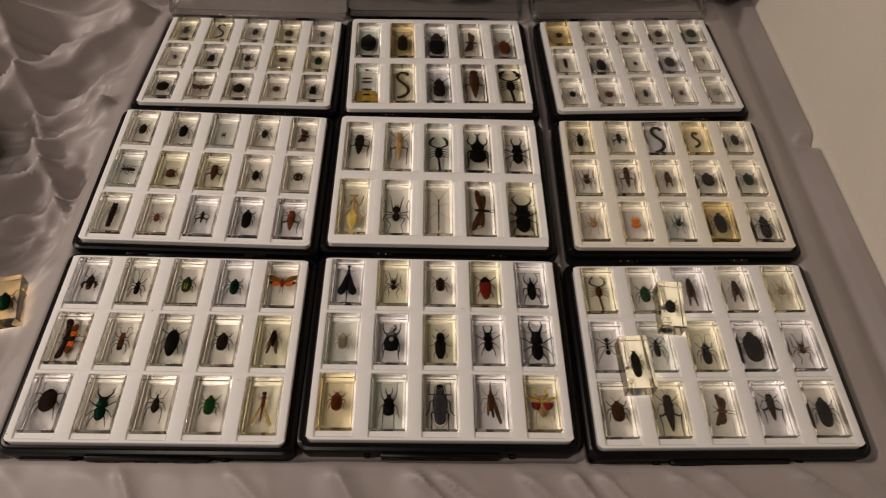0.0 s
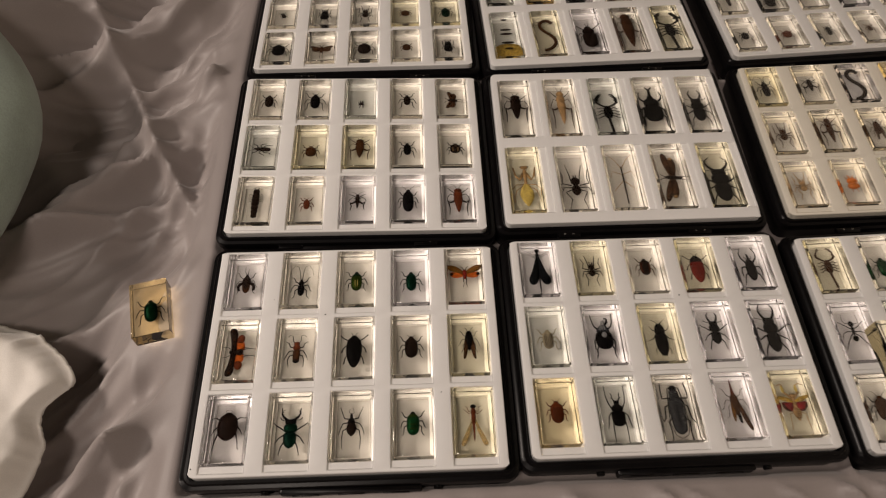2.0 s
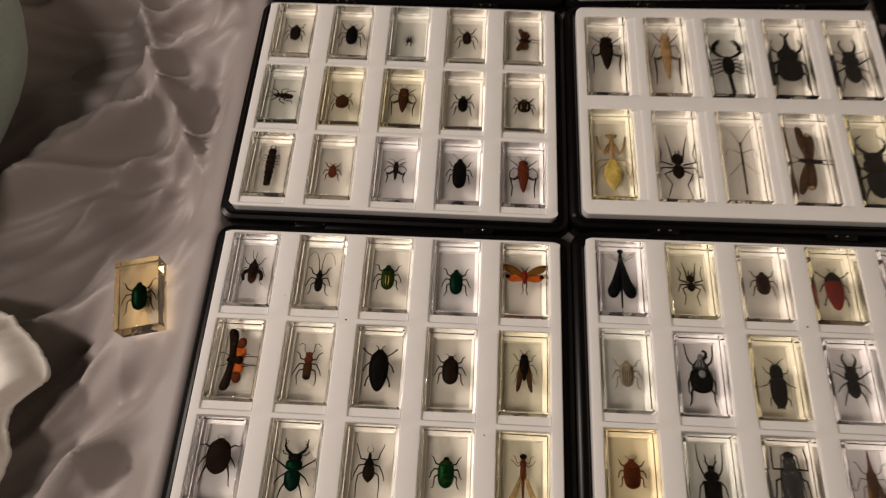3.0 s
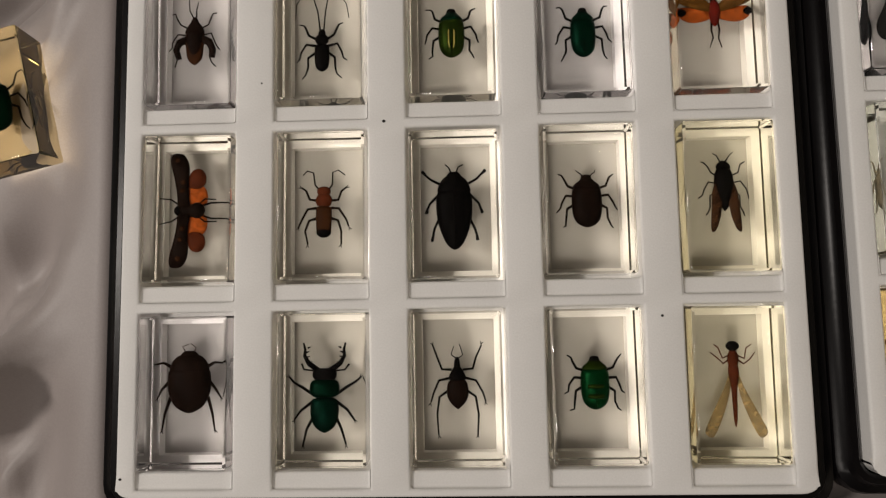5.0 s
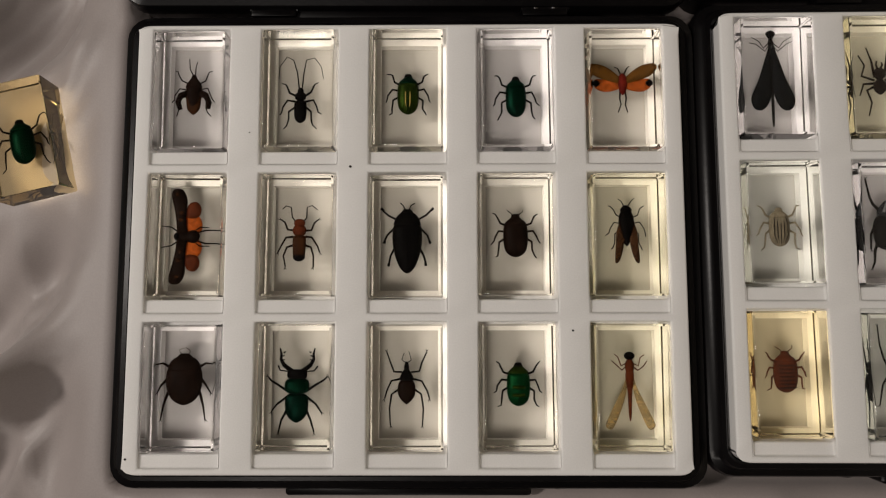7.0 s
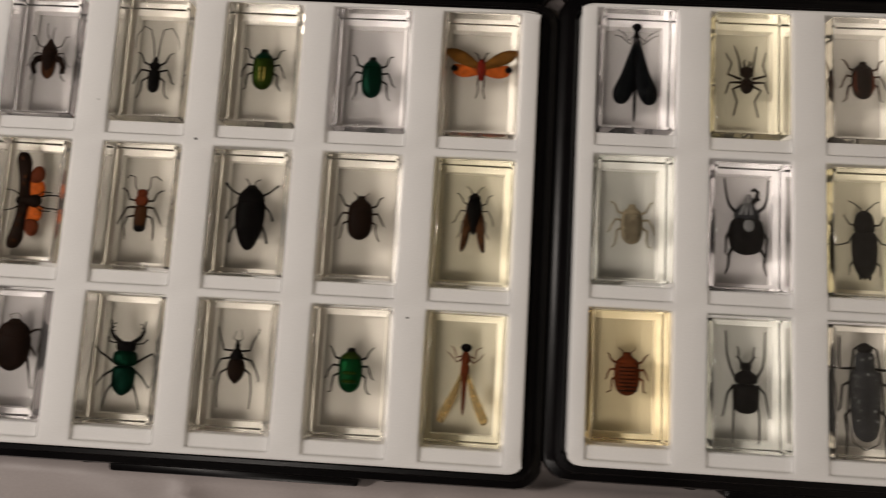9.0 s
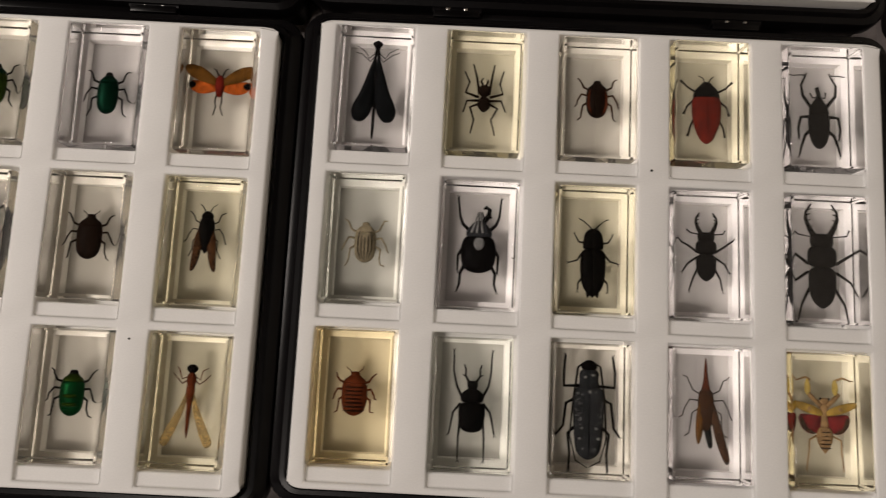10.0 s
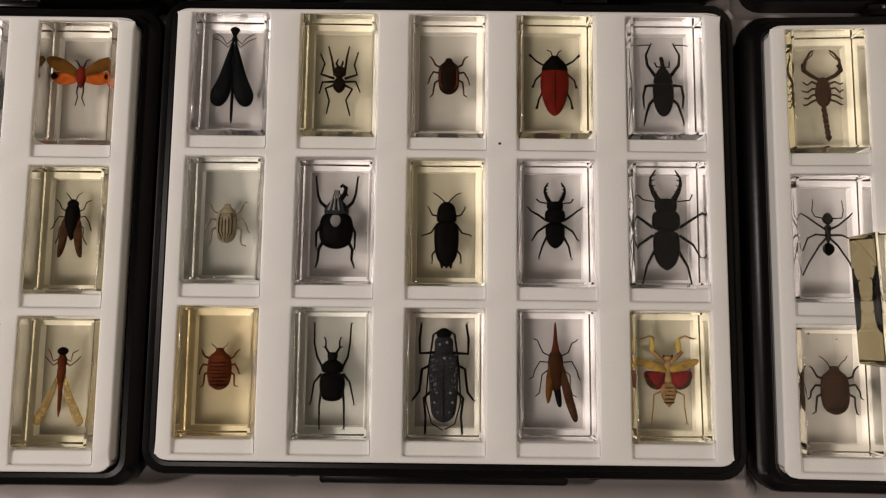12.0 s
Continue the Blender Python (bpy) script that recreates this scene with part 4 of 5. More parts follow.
def stag(words, s=1.0, col="black", thorax="black", head="black", y=0.0, wide=1.0, bow=1.0, tip=2.5):
    """Stag beetle: square head, toothed sickle mandibles."""
    sp = Specimen("beetle", words)
    sp.body("wing_cases", y - 9.6 * s, y + 0.8 * s, [v * s * wide for v in (1.0, 2.6, 3.4, 3.75, 3.8, 3.7, 3.2)], col, 0.5)
    sp.body("thorax", y + 0.4 * s, y + 5.9 * s, [v * s * wide for v in (3.0, 3.9, 4.0, 3.9, 3.1)], thorax, 0.5)
    sp.body("head", y + 5.4 * s, y + 9.0 * s, [v * s * wide for v in (2.7, 3.2, 3.2, 2.9)], head, 0.45)
    jaw = [(1.9, 8.4), (3.1 * bow, 10.4), (3.9 * bow, 12.6), (3.8 * bow, 14.4), (tip, 16.4)]
    sp.limb("mandible", [(a * s, y + b * s, 0.2) for a, b in jaw], head, 0.75 * s ** 0.7, 0.2, jitter=0.0)
    for a, b in ((3.0, 10.6), (3.5, 12.2), (3.6, 13.6), (3.3, 14.9)):
        sp.limb("tooth", [(a * bow * s, y + b * s, 0.2), ((a * bow - 0.9) * s, y + (b + 0.3) * s, 0.2)], head, 0.28, 0.1, jitter=0.0)
    sp.limb("antenna", [(2.9 * s, y + 8.2 * s), (6.0 * s, y + 8.6 * s), (7.0 * s, y + 10.0 * s)], head, 0.2, 0.25)
    legs_of(sp, (((3.4, 1.4), (6.6, 3.6), (9.2, 5.2), (10.4, 6.4)), ((3.4, -0.6), (6.8, -3.0), (8.8, -6.0)), ((3.2, -4.8), (5.2, -8.6), (6.2, -13.2))), head, 0.42, 0.22, s, y)
    return sp


def goliath(words):
    """Round horned beetle with a silvery ridged shield and a pale spot behind it."""
    sp = Specimen("beetle", words)
    sp.body("wing_cases", -10.4, 4.0, (3.6, 5.6, 6.4, 6.7, 6.6, 6.0, 5.0), "black", 0.5)
    sp.body("thorax", 2.8, 9.6, (4.6, 4.9, 4.3, 3.0, 1.6), "speckle", 0.55)
    for x0, x1 in ((-2.9, -0.6), (-1.0, -0.1), (1.2, 0.4), (3.0, 0.9)):
        sp.limb("ridge", [(x0, 4.6, 2.2), ((x0 + x1) / 2, 8.0, 2.2), (x1, 12.6, 1.4)], "pale" if x0 < 2 else "speckle", 0.5, 0.15, both=False, jitter=0.0)
    sp.limb("horn", [(1.2, 8.6, 1.2), (3.2, 11.2, 1.6), (3.6, 13.6, 1.6), (2.2, 14.6, 1.6), (1.4, 13.8, 1.6)], "black", 0.9, 0.4, both=False, jitter=0.0)
    sp.limb("horn_tooth", [(3.3, 11.6, 1.6), (4.4, 10.4, 1.6)], "black", 0.6, 0.2, both=False, jitter=0.0)
    sp.body("scutellum", -2.4, 2.8, (0.6, 1.6, 2.0, 1.9, 1.2), "pale", 0.35, z=3.0)
    legs_of(sp, (((3.4, 5.4), (6.4, 8.0), (7.6, 11.0), (8.2, 18.0)), ((5.4, -0.4), (7.6, -4.0), (7.4, -10.0)), ((5.0, -7.6), (6.6, -10.5), (6.4, -14.6), (7.4, -17.2))), "black", 0.6, 0.26)
    return sp


def snout_weevil(words):
    """Large weevil: spindle body, straight snout, long bowed fore legs."""
    sp = Specimen("weevil", words)
    sp.body("wing_cases", -15.0, -1.0, (1.6, 3.0, 3.8, 4.1, 4.2, 4.0), "black", 0.6)
    sp.body("thorax", -2.0, 5.4, (3.9, 3.8, 3.2, 2.2, 1.0), "black", 0.6)
    sp.limb("snout", [(0, 4.6, 0.4), (-0.3, 7.0, 0.6), (-0.8, 9.2, 0.4)], "black", 0.75, 0.6, both=False, jitter=0.0)
    sp.limb("antenna", [(0.6, 5.4), (2.4, 5.0), (3.0, 7.4)], "black", 0.22, 0.25)
    legs_of(sp, (((3.0, 1.6), (6.4, 6.0), (6.6, 10.0), (4.6, 14.6)), ((3.8, -2.2), (7.0, -2.6), (8.0, -7.0), (7.6, -11.0)), ((3.6, -8.0), (5.6, -10.0), (7.0, -14.0), (7.8, -18.0))), "black", 0.62, 0.25)
    sp.limb("tarsus", [(4.6, 14.4), (7.4, 14.2), (10.2, 14.1)], "black", 0.2, 0.16, jitter=0.1)
    return sp


def jewel(words, s=1.0, col="black", front="black", legs="black", y=0.0):
    """Spindle-shaped jewel beetle: smooth wing cases that taper to a point, thick-ended legs."""
    sp = Specimen("beetle", words)
    sp.body("wing_cases", y - 14.6 * s, y + 5.4 * s, [v * s for v in (1.7, 3.2, 4.4, 5.2, 5.7, 5.8, 5.7, 5.4)], col, 0.5)
    sp.body("thorax", y + 3.6 * s, y + 9.4 * s, [v * s for v in (5.4, 5.3, 4.8, 3.9, 2.6)], front, 0.5)
    sp.body("head", y + 8.4 * s, y + 10.6 * s, [v * s for v in (2.4, 2.3, 1.4)], front, 0.6)
    seam = bmesh.new()
    lumps(seam, y - 13.5 * s, y + 5.0 * s, (0.08, 0.14, 0.14, 0.08), 0.8, 0, 2.85 * s, rings=6, sides=6)
    sp.pieces.append(("seam", seam, MAT["black"]))
    sp.limb("antenna", [(0.7 * s, y + 10.0 * s), (1.4 * s, y + 12.0 * s), (2.8 * s, y + 13.2 * s)], legs, 0.2, 0.16)
    for pts in (((4.4, 6.6), (7.4, 8.2), (10.2, 11.0)), ((5.4, 2.8), (7.9, 0.2), (9.0, -2.8)), ((4.9, -4.6), (6.4, -8.0), (7.3, -11.6))):
        pts = [(a * s, y + b * s) for a, b in pts]
        sp.limb("leg", pts, legs, 0.36, 0.26, jitter=0.3)
        sp.limb("foot", [tuple(p + (q - p) * 0.62 for p, q in zip(pts[1], pts[2])), pts[2]], legs, 0.34, 0.42, jitter=0.0)
    return sp


def diving_beetle(words):
    """Smooth oval water beetle."""
    sp = Specimen("beetle", words)
    sp.body("wing_cases", -9.0, 5.6, (2.2, 4.8, 6.2, 6.9, 7.0, 6.9, 6.5), "dark", 0.45)
    sp.body("thorax", 3.6, 9.4, (6.5, 6.3, 5.4, 3.6), "dark", 0.45)
    sp.body("head", 8.4, 10.6, (3.0, 2.8, 1.6), "dark", 0.5)
    sp.limb("antenna", [(1.2, 10.0), (2.4, 11.8), (0.4, 13.0)], "brown", 0.15, 0.09, jitter=0.6)
    legs_of(sp, (((5.6, 5.4), (8.2, 7.0), (11.0, 6.4)), ((6.4, 1.0), (8.6, -1.4), (10.2, -4.4)), ((6.0, -4.0), (7.6, -9.0), (8.6, -14.4))), "dark", 0.5, 0.18)
    return sp


def rhino(words):
    """Round black beetle with a long horn that splits in two."""
    sp = Specimen("beetle", words)
    sp.body("wing_cases", -16.0, 1.6, (4.0, 6.4, 7.6, 8.0, 7.8, 7.0, 5.6), "black", 0.5)
    sp.body("thorax", 0.6, 9.6, (5.6, 6.4, 6.4, 5.2, 3.0), "black", 0.55)
    sp.body("head", 8.8, 12.6, (2.4, 2.6, 2.2, 1.4), "black", 0.6)
    sp.limb("horn", [(0, 11.6, 0.6), (0, 15.0, 1.2), (0, 18.6, 1.2)], "black", 1.1, 0.7, both=False, jitter=0.0)
    sp.limb("horn_fork", [(0, 18.0, 1.2), (1.8, 20.2, 1.2), (2.8, 21.8, 1.2)], "black", 0.7, 0.3, jitter=0.0)
    legs_of(sp, (((5.0, 5.4), (8.6, 8.4), (9.6, 12.0), (8.4, 16.0)), ((6.8, -0.6), (9.4, -3.4), (9.8, -9.0)), ((6.4, -8.0), (9.2, -12.0), (9.4, -20.0), (10.2, -23.0))), "black", 0.8, 0.35)
    return sp


def assassin(words):
    """Slim ground bug on long jointed legs."""
    sp = Specimen("bug", words)
    sp.body("abdomen", -7.0, 2.4, (0.5, 2.2, 3.2, 3.4, 3.2, 2.6), "dark", 0.5)
    sp.body("thorax", 1.8, 6.4, (2.8, 2.6, 1.8, 1.0), "black", 0.6)
    sp.body("head", 5.8, 9.2, (0.8, 1.0, 0.8, 0.4), "black", 0.8)
    sp.limb("antenna", [(0.4, 8.8), (1.6, 10.0), (1.0, 12.6)], "black", 0.16, 0.1, jitter=0.8)
    legs_of(sp, (((1.8, 5.2), (4.8, 5.4), (6.2, 9.0), (7.6, 13.0)), ((2.6, 2.6), (5.8, 2.0), (7.8, -1.6), (8.6, -5.0)), ((2.8, -1.2), (5.6, -3.2), (6.6, -8.4), (6.0, -15.0))), "black", 0.36, 0.18)
    return sp


def soldier_beetle(words):
    """Narrow brown beetle with a red neck and elbowed antennae."""
    sp = Specimen("beetle", words)
    sp.body("wing_cases", -9.4, 0.6, (1.8, 2.4, 2.5, 2.6, 2.6, 2.4), "brown", 0.5)
    sp.body("tail", -9.9, -6.8, (1.0, 2.2, 2.4, 2.2), "black", 0.52)
    sp.body("thorax", 0.2, 4.4, (2.1, 2.6, 2.6, 1.8), "red_brown", 0.6)
    sp.body("head", 3.8, 6.8, (1.6, 2.2, 2.1, 1.2), "red_brown", 0.6)
    sp.limb("antenna", [(1.4, 5.6), (2.8, 7.4), (3.2, 11.6), (5.2, 12.2), (7.0, 10.6)], "dark", 0.24, 0.14)
    legs_of(sp, (((2.0, 2.2), (4.6, 2.4), (5.6, 5.2), (7.4, 6.4)), ((2.4, -0.2), (5.0, -0.6), (7.0, -4.0), (8.2, -6.6)), ((2.4, -3.6), (4.6, -4.4), (6.0, -8.0), (5.4, -12.2))), "dark", 0.4, 0.2)
    return sp


def fork_beetle(words):
    """Flower beetle with two long forked horns and long fore legs."""
    sp = Specimen("beetle", words)
    sp.body("wing_cases", -10.6, 0.4, (3.0, 4.2, 4.7, 4.9, 4.8, 4.2), "black", 0.5)
    sp.body("thorax", 0.0, 5.2, (3.6, 4.2, 4.2, 3.4, 1.8), "black", 0.5)
    sp.body("head", 4.8, 8.0, (1.6, 1.9, 2.0, 1.9), "black", 0.5)
    sp.limb("horn", [(1.4, 7.6, 0.3), (2.7, 9.8, 0.3), (2.6, 12.0, 0.3), (3.2, 13.8, 0.3)], "black", 0.4, 0.18, jitter=0.0)
    sp.limb("horn_tooth", [(2.7, 9.6, 0.3), (3.9, 10.2, 0.3)], "black", 0.25, 0.1, jitter=0.0)
    legs_of(sp, (((3.6, 1.8), (5.8, 6.2), (6.8, 11.2), (7.2, 18.6)), ((4.2, -0.2), (6.8, -3.4), (8.4, -11.2)), ((4.2, -6.8), (4.8, -12.0), (4.6, -20.4))), "black", 0.42, 0.2)
    return sp


def click_beetle(words):
    sp = Specimen("beetle", words)
    sp.body("wing_cases", -17.2, 1.2, (1.2, 3.2, 4.2, 4.6, 4.8, 4.8, 4.6, 4.0), "black", 0.5)
    sp.body("thorax", 0.2, 8.6, (3.8, 3.9, 3.7, 3.2, 1.8), "black", 0.55)
    for x in (-1.6, 0.0, 1.6):
        sp.limb("tip", [(x, -15.8, 0.0), (x * 1.1, -17.6, 0.0)], "black", 0.8, 0.2, both=False, jitter=0.0)
    sp.limb("antenna", [(0.7, 8.3), (1.6, 9.6), (3.8, 11.2), (5.4, 12.2)], "black", 0.24, 0.14)
    legs_of(sp, (((3.2, 3.0), (5.6, 3.4), (7.0, 6.2)), ((4.2, -1.0), (6.2, -3.6), (9.2, -4.6)), ((4.2, -10.6), (5.4, -12.2), (5.6, -15.0))), "black", 0.36, 0.18)
    return sp


def big_longhorn(words):
    """Heavy longhorn: its antennae sweep back round the body."""
    sp = Specimen("beetle", words)
    sp.body("wing_cases", -18.0, 8.6, (3.2, 4.6, 5.1, 5.4, 5.6, 5.7, 5.6, 5.4), "speckle", 0.42)
    sp.body("thorax", 6.6, 14.4, (3.4, 3.7, 3.5, 3.6, 2.8), "speckle", 0.5)
    sp.body("head", 13.8, 17.6, (2.4, 2.9, 2.4, 1.2), "black", 0.5)
    seam = bmesh.new()
    lumps(seam, -17.5, 6.5, (0.12, 0.2, 0.2, 0.12), 0.8, 0, 2.3, rings=6, sides=6)
    sp.pieces.append(("seam", seam, MAT["black"]))
    for k in range(70):
        q = rng.uniform(-6.0, 6.5)
        sp.spots([(rng.choice((-1, 1)) * rng.uniform(2.0, 5.0), q)], "pale", rng.uniform(0.10, 0.30), 2.0)
    for x, q, r in ((2.6, -6.8, 0.55), (3.4, -10.4, 0.5), (1.2, -10.0, 0.3), (2.2, -14.0, 0.35)):
        sp.spots([(x, q), (-x, q)], "pale", r, 2.0)
    sp.spots([(0.2, 6.2), (-1.6, 11.4), (1.2, 12.2)], "pale", 0.6, 2.2)
    sp.limb("antenna", [(1.6, 16.6), (4.2, 15.2), (6.2, 3.0), (6.4, -10.0), (4.4, -18.0), (0.6, -21.0)], "black", 0.38, 0.14, jitter=0.5)
    legs_of(sp, (((3.6, 8.2), (9.2, 8.0), (9.6, 13.4), (8.9, 19.0)), ((5.2, 3.4), (8.2, 2.0), (9.0, -6.4), (11.6, -9.6)), ((5.0, -6.6), (7.4, -8.8), (6.6, -15.8), (7.0, -22.0))), "black", 0.5, 0.3)
    return sp


def orchid_mantis(words):
    """Amber fore wings and dark crimson hind wings spread, raptor legs raised and bent out."""
    sp = Specimen("mantis", words)
    sp.body("abdomen", -12.2, -2.6, (0.3, 1.6, 2.6, 3.0, 2.8, 1.8), "tan", 0.6)
    banded(sp, (-10.2, -8.8, -7.4, -6.0, -4.6), 2.2, "brown", 1.7, 0.3)
    sp.body("neck", -3.0, 5.6, (1.6, 1.3, 1.1, 1.1, 1.5, 1.0), "tan", 0.8)
    sp.body("head", 5.2, 7.6, (0.8, 1.5, 1.9, 1.2), "tan", 0.6)
    sp.spots([(-1.5, 7.2), (1.5, 7.2)], "black", 0.55, 0.6)
    sp.plate("fore_wing", [(0.9, 2.8), (3.4, 4.4), (7.6, 5.8), (11.2, 6.2), (11.4, 4.6), (7.6, 2.6), (3.4, 1.4), (1.0, 1.2)], "wing_yellow", 0.6)
    sp.spots([(-5.6, 3.6), (5.6, 3.6)], "tan", 0.8, 0.9)
    sp.plate("hind_wing", [(0.9, 1.0), (4.2, 1.4), (8.4, 1.6), (9.2, -0.6), (7.6, -4.0), (4.4, -5.4), (1.4, -3.6)], "wing_crimson", 0.0)
    sp.plate("wing_edge", [(8.0, 0.4), (8.9, -0.8), (7.4, -4.0), (4.6, -5.3), (3.6, -5.0), (6.2, -3.4)], "wing_brown", 0.3)
    sp.limb("raptor_arm", [(1.1, 4.6), (3.0, 6.4), (5.4, 9.0)], "tan", 0.75, 0.6, jitter=0.2)
    sp.body("raptor_leg", 8.4, 14.2, (0.5, 1.0, 1.2, 0.9, 0.5), "yellow", 0.6, x=-5.8)
    sp.body("raptor_leg", 8.4, 14.2, (0.5, 1.0, 1.2, 0.9, 0.5), "yellow", 0.6, x=4.2)
    sp.limb("raptor_claw", [(4.8, 14.0), (6.8, 14.8), (9.6, 14.0), (10.8, 13.6)], "tan", 0.4, 0.15, jitter=0.3)
    legs_of(sp, (((2.2, -5.6), (5.6, -7.4), (5.8, -12.0), (6.6, -17.6)),), "tan", 0.32, 0.18)
    return sp


def rotated(sp, degrees):
    m = Matrix.Rotation(radians(degrees), 4, "Z")
    for _, bm, _ in sp.pieces:
        bmesh.ops.transform(bm, matrix=m, verts=bm.verts)
    return sp


def life_cycle(words):
    """Four small stages, one above the other."""
    sp = Specimen("larva", words)
    for k, (y, w) in enumerate(((24, 3.0), (10, 5.5), (4, 6.0), (-8, 6.0), (-16, 4.0), (-26, 5.0))):
        sp.body("stage", y - 1.5, y + 1.5, (0.6, w * 0.8, w, w * 0.8, 0.6), "dark", 0.3)
    sp.plate("yellowed_layer", [(-9.6, -27), (9.6, -27), (9.6, -10), (-9.6, -10)], "wing_yellow", -3.5, both=False)
    return sp


# one row of text per row of pockets: the tint of each block
TINTS = dict(
    a="cwwcw wwwwy cwwwy", b="cywyc gcycc agwcy", c="ywcwy cgycc wywcw", d="wwgww gyyww wwccc",
    e="wwgww ywwwy", f="ywcaw wwwww wwgsw", g="yywyw wwwyy wwwww", h="gscwg gycwy", i="swwww wwwcw wwwww",
)
B = beetle
